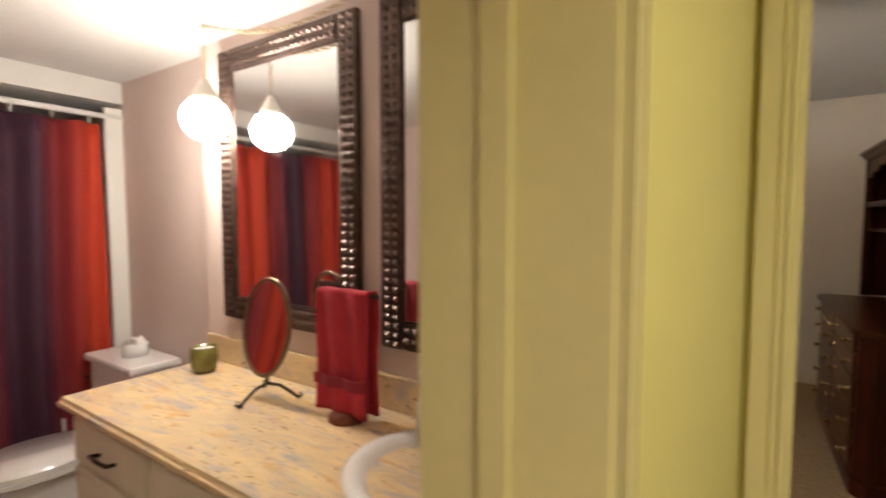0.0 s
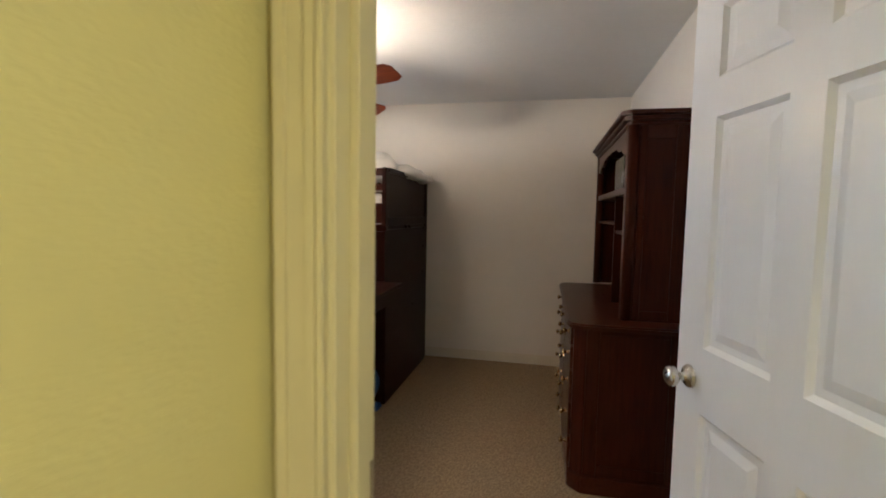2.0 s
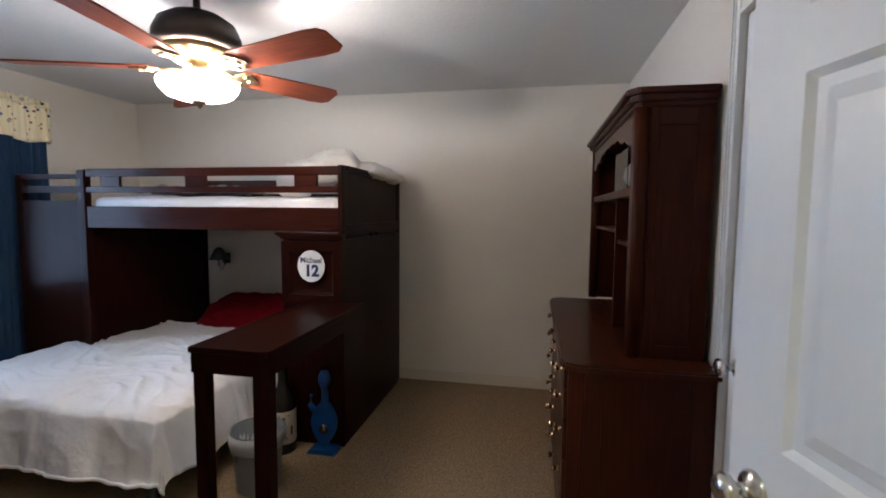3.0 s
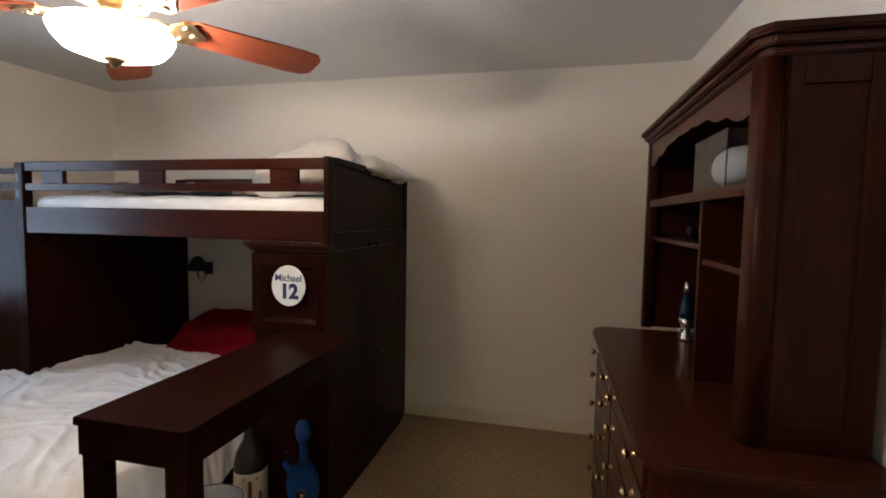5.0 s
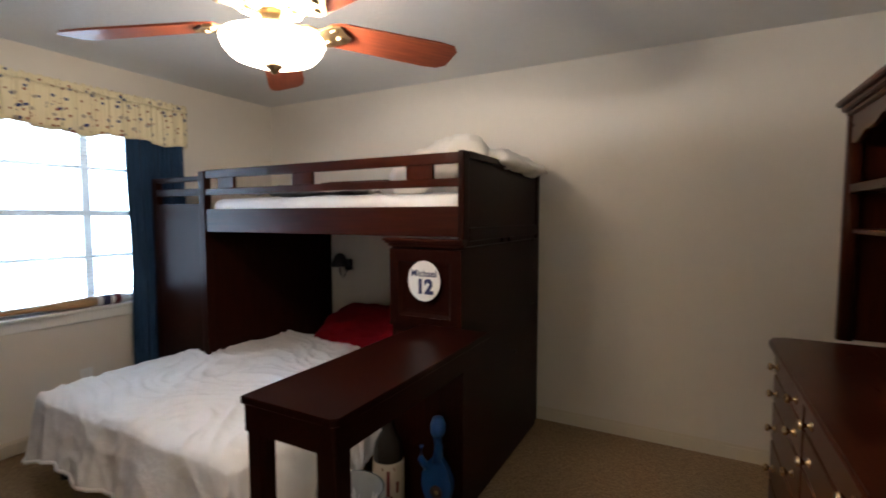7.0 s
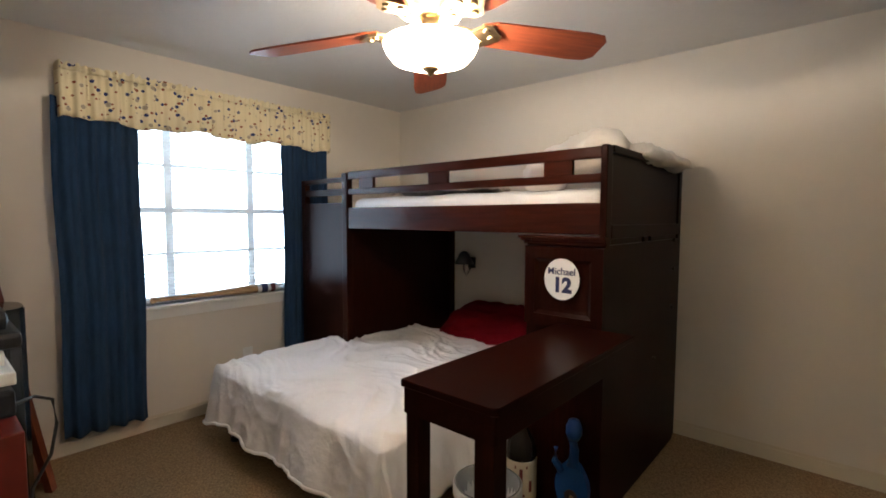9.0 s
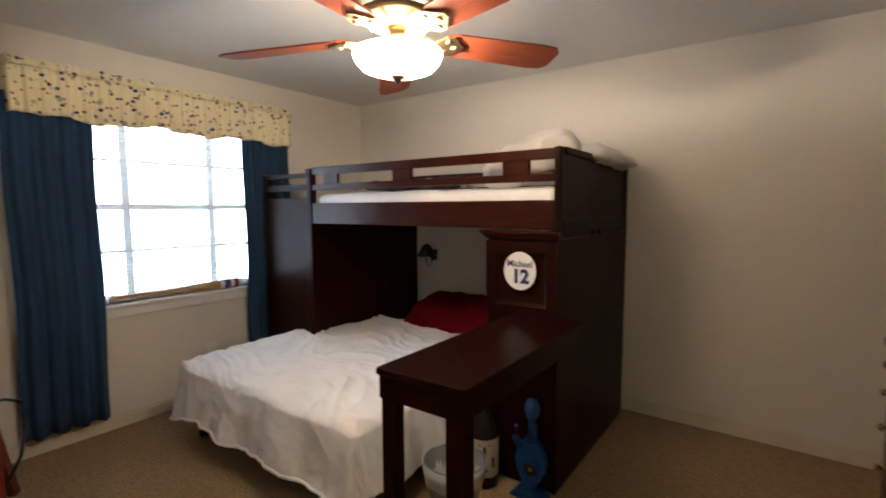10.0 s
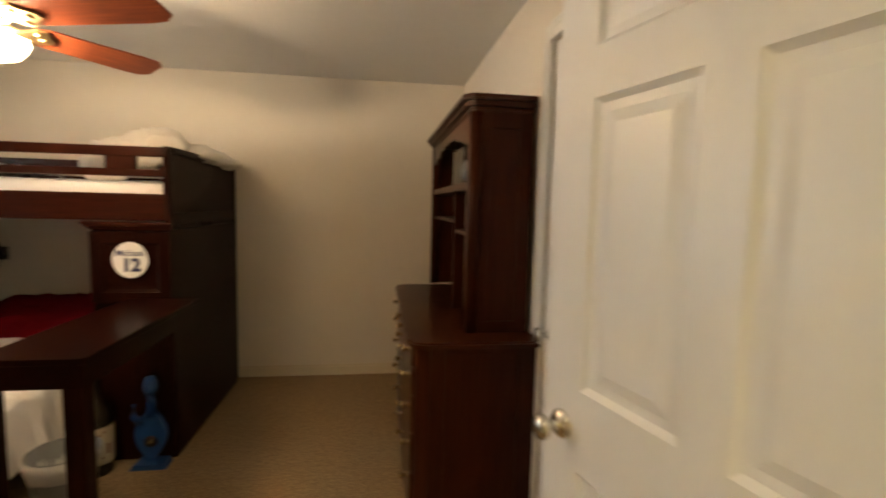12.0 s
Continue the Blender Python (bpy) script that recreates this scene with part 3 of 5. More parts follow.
part("valance_skirt", grid_bm(240, 10, lambda u, v: valance_fn(u, v * 0.86), 0.003), VALANCE, val, "", True)
part("valance_header", grid_bm(240, 3, lambda u, v: (Vector(valance_fn(u, 0.865 + 0.135 * v)) + Vector((0.004 * math.sin(u * 380), 0, 0.004 * math.sin(u * 290) * v))), 0.003), VALANCE, val, "ruffled top header", True)

# ---- bat on the sill ----
bat = thing("baseball_bat", (WX + 0.012, 3.12, WZ0), "light wooden baseball bat with a white printed barrel end", "baseball bat")
bprof = [(0.0, 0.0), (0.020, 0.0), (0.023, 0.008), (0.018, 0.02), (0.0125, 0.035), (0.0125, 0.20), (0.016, 0.36), (0.026, 0.52), (0.031, 0.60), (0.031, 0.67)]
lathe("bat_handle", bprof, (WX + 0.008, 2.70, WZ0 + 0.033), BATWOOD, bat, 20, "y")
lathe("bat_barrel", [(0.0315, 0.67), (0.0325, 0.70), (0.0325, 0.80), (0.030, 0.83), (0.018, 0.842), (0.0, 0.844)], (WX + 0.008, 2.70, WZ0 + 0.033), BALLW, bat, 20, "y", "white printed barrel end")
lathe("bat_mark", [(0.033, 0.70), (0.0331, 0.705), (0.0331, 0.74), (0.033, 0.745)], (WX + 0.008, 2.70, WZ0 + 0.033), NAVY, bat, 20, "y", "dark printed band")
lathe("bat_mark", [(0.033, 0.77), (0.0331, 0.775), (0.0331, 0.80), (0.032, 0.805)], (WX + 0.008, 2.70, WZ0 + 0.033), MAROON, bat, 20, "y", "maroon printed band")
outlet = thing("wall_outlet", (WX, 3.30, 0.32), "white wall outlet plate below the window", "outlet")
block("plate", (WX, 3.265, 0.32), (WX + 0.006, 3.335, 0.435), WHITE, outlet, 0.002)
for z in (0.345, 0.39):
    block("socket", (WX + 0.0055, 3.282, z), (WX + 0.0075, 3.318, z + 0.026), TRIM, outlet, 0.001)

# ---- loft bed ----
BX0, BX1, BF, BB, BT = -2.305, -0.505, 3.655, 4.775, 1.665
loft = thing("loft_bed", ((BX0 + BX1) / 2, (BF + BB) / 2, 0), "dark mahogany-stained wooden loft bed with guard rails", "bed")


def post(x0, x1, y0, y1, z1, mat=None):
    return block("post", (x0, y0, FL), (x1, y1, z1), mat or ESPRESSO, loft, 0.006)


post(BX1 - 0.03, BX1, BF, BF + 0.06, BT)
post(BX1 - 0.03, BX1, BB - 0.06, BB, BT)
post(BX0, BX0 + 0.055, BF, BF + 0.05, BT - 0.01)
post(BX0, BX0 + 0.055, BB - 0.05, BB, BT - 0.01)
for z in (1.585, 1.50):
    block("dowel_cap", (BX0 + 0.012, BF - 0.002, z - 0.028), (BX0 + 0.030, BF + 0.002, z + 0.012), DARKWOOD, loft, 0.001)
for z0, z1 in ((1.61, 1.66), (1.51, 1.548), (1.288, 1.425)):
    block("rail", (BX0 + 0.055, BF + 0.008, z0), (BX1 - 0.03, BF + 0.034, z1), ESPRESSO_X_LIT, loft, 0.005)
    block("rail", (BX0 + 0.055, BB - 0.034, z0), (BX1 - 0.03, BB - 0.008, z1), ESPRESSO_X_LIT, loft, 0.005)
for x in (BX0 + 0.17, BX0 + 0.78, BX1 - 0.30):
    block("rail_spacer", (x, BF + 0.010, 1.548), (x + 0.14, BF + 0.032, 1.61), ESPRESSO_X_LIT, loft, 0.003)
# closed end by the room, framed like a wardrobe side
end = block("end_panel", (BX1 - 0.022, BF + 0.06, 0.03), (BX1 - 0.010, BB - 0.06, BT - 0.005), ESPRESSO, loft, 0.002)
block("end_cap", (BX1 - 0.03, BF + 0.06, BT - 0.03), (BX1 + 0.004, BB - 0.06, BT + 0.002), ESPRESSO_Y, loft, 0.004)
block("end_rail", (BX1 - 0.012, BF + 0.06, 1.27), (BX1 + 0.002, BB - 0.06, 1.33), ESPRESSO_Y, end, 0.004)
block("end_rail", (BX1 - 0.012, BF + 0.06, 0.03), (BX1 + 0.002, BB - 0.06, 0.12), ESPRESSO_Y, end, 0.004)
for y in (BF + 0.47, BF + 0.57):
    block("end_stile", (BX1 - 0.012, y, 0.12), (BX1 + 0.002, y + 0.055, 1.27), ESPRESSO, end, 0.004)
for y, z in ((4.28, 0.63), (4.58, 0.86), (4.58, 1.08), (4.58, 1.24)):
    lathe("knob", [(0.006, 0.0), (0.006, 0.012), (0.012, 0.016), (0.013, 0.022), (0.008, 0.027), (0.0, 0.028)], (BX1 - 0.002, y, z), BRONZE, end, 14, "x", "small dark metal knob")
# far end and stair end
block("end_board", (BX0 + 0.008, BF + 0.05, 0.05), (BX0 + 0.032, BB - 0.05, 1.32), ESPRESSO, loft, 0.003)
sx0 = -2.82
for lo, hi in (((sx0, BF + 0.02, FL), (sx0 + 0.05, BF + 0.06, 1.63)), ((sx0 + 0.05, BF + 0.022, 1.60), (BX0, BF + 0.055, 1.63)), ((sx0 + 0.05, BF + 0.022, 1.51), (BX0, BF + 0.055, 1.555)), ((sx0 + 0.05, BF + 0.022, 0.03), (BX0, BF + 0.055, 1.46))):
    block("stair_side", lo, hi, ESPRESSO, loft, 0.003)
for k in range(4):
    block("stair_tread", (sx0 + 0.02, BF + 0.06, 0.30 * (k + 1)), (BX0, BF + 0.30, 0.30 * (k + 1) + 0.025), ESPRESSO_X_LIT, loft, 0.003)
block("slat_deck", (BX0 + 0.055, BF + 0.034, 1.31), (BX1 - 0.03, BB - 0.034, 1.33), DARKWOOD, loft, 0.002)
# cabinet front with crown beside the desk
cab = thing("loft_cabinet", (-0.65, 3.9, 0), "dark mahogany cabinet with a crown and raised panel under the loft", "cabinet")
cx0, cx1, cy = -0.862, -0.494, 3.61
block("body", (cx0, cy + 0.02, FL), (cx1, 4.70, 1.245), ESPRESSO, cab, 0.003)
bm = bmesh.new()
for (a, b, c, d) in ((cx0, cx0 + 0.05, 0.88, 1.235), (cx1 - 0.05, cx1, 0.88, 1.235), (cx0 + 0.05, cx1 - 0.05, 0.88, 0.93), (cx0 + 0.05, cx1 - 0.05, 1.18, 1.235)):
    add_box(bm, (a, cy, c), (b, cy + 0.022, d))
part("face_frame", bm, ESPRESSO, cab)
bm = bmesh.new()
px0, px1, pz0, pz1 = cx0 + 0.05, cx1 - 0.05, 0.93, 1.18
loops = []
for ins, y in ((0, cy + 0.002), (0.016, cy + 0.012), (0.03, cy + 0.014)):
    loops.append([bm.verts.new(p) for p in ((px0 + ins, y, pz0 + ins), (px1 - ins, y, pz0 + ins), (px1 - ins, y, pz1 - ins), (px0 + ins, y, pz1 - ins))])
for a, b in zip(loops, loops[1:]):
    for k in range(4):
        bm.faces.new((a[k], a[(k + 1) % 4], b[(k + 1) % 4], b[k]))
bm.faces.new(loops[-1])
part("raised_panel", bm, ESPRESSO, cab)
for dz, g in ((1.245, 0.006), (1.258, 0.016), (1.270, 0.026)):
    block("crown", (cx0 - g, cy - g, dz), (cx1 + 0.012, cy + 0.03, dz + 0.013), ESPRESSO_X_LIT, cab, 0.004)

# ---- sign ----
sign = thing("name_sign", (-0.675, cy - 0.004, 1.01), "round white sign with navy lettering and a navy foot", "sign")
SXC, SZC = -0.675, 1.095


def disc(name, r_x, r_z, cx, cz, y0, y1, mat, label=""):
    pts = [(cx + r_x * math.cos(a), cz + r_z * math.sin(a)) for a in [2 * math.pi * i / 48 for i in range(48)]]
    return part(name, extrude_outline(pts, 1.0, lambda u, v, w: (u, y0 + (y1 - y0) * w, v)), mat, sign, label)


disc("foot_disc", 0.066, 0.066, SXC, SZC - 0.028, cy - 0.003, cy, NAVY, "navy round backing")
disc("face_disc", 0.082, 0.090, SXC, SZC, cy - 0.007, cy - 0.003, WHITE, "white round face")


def lettering(name, text, size, at, mat, parent, rot=(90, 0, 0)):
    cu = bpy.data.curves.new(name, "FONT")
    cu.body, cu.size, cu.align_x, cu.align_y, cu.extrude, cu.offset = text, size, "CENTER", "CENTER", 0.0006, size * (0.016 if size < 0.06 else 0.048)
    tmp = new(name + "_tmp", cu)
    me = bpy.data.meshes.new_from_object(tmp.evaluated_get(bpy.context.evaluated_depsgraph_get()))
    bpy.data.objects.remove(tmp)
    me.materials.append(mat)
    ob = new(name, me)
    ob.parent = parent
    ob.matrix_basis = Matrix.Translation(-root_place(parent)) @ pose(at[0], at[1], at[2], *rot)
    return ob


lettering("lettering", "Michael", 0.043, (SXC, cy - 0.008, SZC + 0.033), NAVY, sign)
lettering("numerals", "12", 0.088, (SXC + 0.004, cy - 0.008, SZC - 0.028), NAVY, sign)

# ---- loft bedding ----
mat1 = thing("loft_mattress", (-1.38, 4.25, 1.33), "white sheeted mattress on the loft bed", "mattress")


def soft_box(name, lo, hi, mat, parent, bulge=0.02, seed=1, rad=0.05, wr=0.006):
    bm = bmesh.new()
    add_box(bm, lo, hi)
    bmesh.ops.bevel(bm, geom=bm.edges, offset=rad, segments=3, affect="EDGES", profile=0.5)
    bmesh.ops.subdivide_edges(bm, edges=[e for e in bm.edges if e.calc_length() > 0.12], cuts=14, use_grid_fill=True)
    for v in bm.verts:
        n = noise.noise(v.co * 6 + Vector((seed, 0, 0))) * wr + noise.noise(v.co * 17 + Vector((seed, 3, 0))) * wr * 0.5
        v.co.z += n
        v.co.x += n * 0.7
    return part(name, bm, mat, parent, "", True)


soft_box("mattress_body", (BX0 + 0.06, BF + 0.04, 1.332), (BX1 - 0.035, BB - 0.04, 1.49), SHEET, mat1)


def pillow(name, label, centre, size, turn, mat, seed=1, category="pillow"):
    t = thing(name, (0, 0, 0), label, category)

    def fn(u, v):
        a, b = u * 2 - 1, v * 2 - 1
        px, py = a * size[0] / 2 * (1 - 0.10 * b * b * abs(a)), b * size[1] / 2 * (1 - 0.10 * a * a * abs(b))
        return px, py, max(0.0, (1 - a ** 4)) ** 0.5 * max(0.0, (1 - b ** 4)) ** 0.5
    bm = bmesh.new()
    n = 26
    for sgn in (1, -1):
        vs = []
        for i in range(n + 1):
            row = []
            for j in range(n + 1):
                x, y, h = fn(i / n, j / n)
                w = noise.noise(Vector((x * 9 + seed, y * 9, sgn))) * 0.034 + (1 - abs(noise.noise(Vector((x * 11 + seed, y * 14, sgn + 4))))) ** 4 * 0.03 + noise.noise(Vector((x * 26 + seed, y * 26, sgn))) * 0.016
                row.append(bm.verts.new((x, y, sgn * h * size[2] / 2 + w * h)))
            vs.append(row)
        for i in range(n):
            for j in range(n):
                bm.faces.new((vs[i][j], vs[i + 1][j], vs[i + 1][j + 1], vs[i][j + 1]))
    bmesh.ops.remove_doubles(bm, verts=bm.verts, dist=1e-4)
    part("pillow_case", bm, mat, t, "", True)
    t.matrix_basis = pose(*centre, *turn)
    return t


pillow("pillow", "white rumpled pillow on the loft mattress", (-0.84, 4.05, 1.645), (0.56, 0.40, 0.19), (16, -20, 20), PILLOW_W, 3)
pillow("pillow", "white rumpled pillow leaning at the loft end", (-0.63, 4.36, 1.675), (0.42, 0.62, 0.09), (-2, 9, -8), PILLOW_W, 8)
blank = thing("loft_blanket", (-1.75, 4.2, 1.49), "patterned folded blanket lying on the loft mattress", "blanket")
part("blanket_cloth", grid_bm(30, 20, lambda u, v: (-2.15 + 0.75 * u, 3.84 + 0.5 * v, 1.505 + 0.055 * abs(noise.noise(Vector((u * 5, v * 4, 2)))) + 0.04 * math.sin(u * 9) * math.sin(v * 3.1) ** 2 + 0.02), 0.012), material("patterned_blanket_cloth", (0.55, 0.50, 0.46), 0.95, colour2=(0.12, 0.10, 0.10), scale=9), blank, "", True)

# ---- desk ----
desk = thing("desk", (-0.48, 3.2, 0), "dark mahogany desk top on square legs, joined to the loft cabinet", "desk")
dx0, dx1, dy0, dz = -0.69, -0.36, 2.66, 0.90
outline = [(dx0, cy - 0.003), (dx0, dy0)]
cxr, cyr, rr = dx1 - 0.018, dy0 + 0.018, 0.018
outline += [(cxr + rr * math.sin(a), cyr - rr * math.cos(a)) for a in [i * math.pi / 16 for i in range(9)]]
outline += [(dx1, cy - 0.003)]
bm = extrude_outline(outline, 0.022, lambda u, v, w: (u, v, dz - 0.022 + w))
bmesh.ops.bevel(bm, geom=[e for e in bm.edges], offset=0.003, segments=1, affect="EDGES")
part("tabletop", bm, ESPRESSO_Y, desk)
inn = [(dx0 + 0.008, cy - 0.005), (dx0 + 0.008, dy0 + 0.008)] + [(cxr + (rr - 0.008) * math.sin(a), cyr - (rr - 0.008) * math.cos(a)) for a in [i * math.pi / 16 for i in range(9)]] + [(dx1 - 0.008, cy - 0.005)]
part("apron", extrude_outline(inn, 0.075, lambda u, v, w: (u, v, dz - 0.098 + w)), ESPRESSO_Y, desk)
block("leg", (dx0 + 0.012, dy0 + 0.012, FL), (dx0 + 0.062, dy0 + 0.062, dz - 0.098), ESPRESSO, desk, 0.004)
block("leg", (dx1 - 0.075, dy0 + 0.015, FL), (dx1 - 0.015, dy0 + 0.075, dz - 0.098), ESPRESSO, desk, 0.004)
block("stretcher", (dx0 + 0.062, dy0 + 0.025, 0.10), (dx1 - 0.075, dy0 + 0.05, 0.14), ESPRESSO_X_LIT, desk, 0.003)

# ---- lower bed ----
bed = thing("bed", (-1.68, 3.85, 0), "queen bed on a dark metal frame under the loft", "bed")
QX0, QX1, QY0, QY1 = -2.50, -1.05, 2.90, 4.74
for lo, hi in (((QX0 + 0.04, QY0 + 0.03, 0.15), (QX0 + 0.08, QY1, 0.19)), ((QX1 - 0.08, QY0 + 0.03, 0.15), (QX1 - 0.04, QY1, 0.19)), ((QX0 + 0.04, QY0 + 0.03, 0.15), (QX1 - 0.04, QY0 + 0.07, 0.19))):
    block("frame_rail", lo, hi, BLACK, bed, 0.003)
for x, y in ((QX0 + 0.08, QY0 + 0.06), (QX1 - 0.10, QY0 + 0.06), (QX0 + 0.08, QY1 - 0.1), (QX1 - 0.10, QY1 - 0.1), (-1.65, 3.4)):
    lathe("leg", [(0.0, FL), (0.026, FL), (0.028, FL + 0.03), (0.015, FL + 0.04), (0.015, 0.16)], (x, y, 0), BLACK, bed, 14)
block("box_spring", (QX0 + 0.03, QY0 + 0.03, 0.19), (QX1 - 0.03, QY1, 0.34), SHEET, bed, 0.02)
soft_box("mattress", (QX0 + 0.02, QY0 + 0.02, 0.34), (QX1 - 0.02, QY1, 0.436), SHEET, bed, seed=5)


def comforter_fn(u, v):
    """A cloth over the bed that hangs down at the foot and on both sides."""
    width, drop, top = QX1 - QX0, 0.30, 0.506
    s = -drop + (width + 2 * drop) * u
    q = -drop + (1.42 + drop) * v
    out_x = max(0.0, -s) + max(0.0, s - width)
    out_y = max(0.0, -q)
    side = -1.0 if s < 0 else 1.0
    hang = max(out_x, out_y) + 0.12 * min(out_x, out_y)
    x = QX0 + min(max(s, 0.0), width)
    y = QY0 + max(q, 0.0)
    along = (x if out_y >= out_x else y) + 0.6 * min(out_x, out_y)
    p = Vector((x + side * out_x * 0.5, y - out_y * 0.5, 0.0))
    warp = p + Vector((noise.noise(p * 2.3), noise.noise(p * 2.3 + Vector((9, 0, 0))), 0)) * 0.35
    long_way = Vector((warp.x * 2.6 + warp.y * 1.5, warp.y * 7.0 - warp.x * 1.2, 0.0))
    ridge = (1 - abs(noise.noise(long_way))) ** 6 * 0.017 + (1 - abs(noise.noise(long_way * 2.3 + Vector((4, 2, 0))))) ** 6 * 0.008
    soft = min(1.0, hang / 0.25)
    fold = (noise.noise(Vector((along * 6, 1.3, 0.2))) * 0.055 + noise.noise(Vector((along * 15, 4.3, 0.2))) * 0.02) * soft + ridge * min(1, hang * 8) * 0.6
    push = 0.012 * min(1.0, hang / 0.03) + 0.16 * hang + fold
    tot = max(1e-6, out_x + out_y)
    x += side * push * out_x / tot
    y -= push * out_y / tot
    edge = min(min(abs(s), abs(s - width)), abs(q)) if hang == 0 else 0.0
    z = top - hang + 0.014 * min(1.0, max(0.0, q - 0.1) / 1.1) - 0.022 * max(0.0, 1 - edge / 0.07) ** 2 * (1 if hang == 0 else max(0.0, 1 - hang / 0.05))
    z += (noise.noise(p * 2.6) * 0.007 + ridge) * max(0.0, 1 - hang / 0.08) + noise.noise(Vector((along * 3, 7.7, 0))) * 0.05 * soft
    return (x, y, max(FL + 0.02, z))


quilt = thing("comforter", (-1.65, 3.6, 0.5), "white rumpled cotton comforter hanging over the bed's foot", "comforter")
part("comforter_cloth", grid_bm(190, 160, comforter_fn, 0.010), SHEET, quilt, "", True)
part("hem", tube_bm([Vector(comforter_fn(i / 120, 0.0)) + Vector((0, 0, 0.004)) for i in range(121)], 0.009, 6), SHEET, quilt, "rolled stitched hem", True)
pillow("pillow", "large red pillow at the head of the lower bed", (-1.50, 4.47, 0.565), (1.12, 0.56, 0.15), (27, 0, 2), RED, 2)

# ---- reading lamp under the loft ----
rl = thing("reading_lamp", (-2.08, 4.74, 0.85), "small dark clip-on reading lamp with a bent neck", "lamp")
block("mount", (-2.11, 4.772, 0.95), (-2.05, 4.80, 1.04), BLACK, rl, 0.004)
tube("neck", [(-2.08, 4.775, 0.97), (-2.08, 4.74, 0.91), (-2.07, 4.70, 0.90), (-2.06, 4.66, 0.95), (-2.04, 4.63, 1.03)], 0.009, CHROME, rl)
lathe("shade", [(0.014, 0.10), (0.035, 0.085), (0.078, 0.0), (0.074, 0.0), (0.03, 0.078), (0.0, 0.085)], (-2.02, 4.61, 1.0), BLACK, rl, 20)

# ---- dresser with hutch ----
dr = thing("dresser", (0.95, 3.6, 0), "cherry-stained wooden dresser with brass knobs", "dresser")
RX0, RX1, RY0, RY1, RZ = 0.695, 1.197, 2.90, 4.23, 0.865
side = [(RX1, RY0), (RX0 + 0.05, RY0), (RX0, RY0 + 0.05), (RX0 - 0.0, RY1 - 0.05), (RX0 + 0.05, RY1), (RX1, RY1)]
part("body", extrude_outline(side, RZ - 0.03 - 0.06, lambda u, v, w: (u, v, 0.06 + w)), CHERRY, dr)
base_o = [(RX1, RY0 - 0.012), (RX0 + 0.045, RY0 - 0.012), (RX0 - 0.012, RY0 + 0.045), (RX0 - 0.012, RY1 - 0.045), (RX0 + 0.045, RY1 + 0.012), (RX1, RY1 + 0.012)]
bm = extrude_outline(base_o, 0.09, lambda u, v, w: (u, v, FL + w))
bmesh.ops.bevel(bm, geom=bm.edges[:], offset=0.006, segments=2, affect="EDGES")
part("plinth", bm, CHERRY_Y, dr)
top_o = [(RX1, RY0 - 0.03), (RX0 + 0.03, RY0 - 0.03), (RX0 - 0.02, RY0 - 0.005), (RX0 - 0.035, RY0 + 0.05), (RX0 - 0.035, RY1 - 0.05), (RX0 - 0.02, RY1 + 0.005), (RX0 + 0.03, RY1 + 0.03), (RX1, RY1 + 0.03)]
bm = extrude_outline(top_o, 0.03, lambda u, v, w: (u, v, RZ - 0.03 + w))
bmesh.ops.bevel(bm, geom=bm.edges[:], offset=0.008, segments=3, affect="EDGES")
part("dresser_top", bm, CHERRY_Y, dr)
rows = ((0.15, 0.28), (0.29, 0.45), (0.46, 0.61), (0.62, 0.73), (0.74, 0.828))
for ri, (z0, z1) in enumerate(rows):
    cols = ((RY0 + 0.07, 3.57), (3.59, RY1 - 0.07))
    for y0, y1 in cols:
        d = block("drawer", (RX0 - 0.014, y0, z0), (RX0 + 0.006, y1, z1), CHERRY_Y, dr, 0.006)
        for ky in ((y0 + 0.10, y1 - 0.10)):
            lathe("knob", [(0.015, 0.0), (0.015, -0.003), (0.006, -0.006), (0.006, -0.016), (0.014, -0.022), (0.016, -0.028), (0.011, -0.034), (0.0, -0.036)], (RX0 - 0.014, ky, (z0 + z1) / 2), POLISHED, d, 16, "x", "polished brass knob")
for x0, x1, z0, z1 in ((RX0 + 0.055, RX0 + 0.115, 0.14, 0.865), (RX1 - 0.085, RX1 - 0.002, 0.14, 0.865), (RX0 + 0.115, RX1 - 0.085, 0.14, 0.19), (RX0 + 0.115, RX1 - 0.085, 0.815, 0.865)):
    block("side_frame", (x0, RY0 - 0.006, z0), (x1, RY0 + 0.002, z1), CHERRY, dr, 0.003)
hu = thing("hutch", (1.03, 3.6, RZ), "cherry-stained wooden hutch with open shelves and scalloped top", "hutch")
UX0, UX1, UY0, UY1, UZ = 0.918, 1.18, 2.99, 4.385, 1.822


def hutch_side(y0, y1):
    block("side_panel", (UX0 + 0.012, y0, RZ), (UX1, y1, UZ), CHERRY, hu, 0.004)


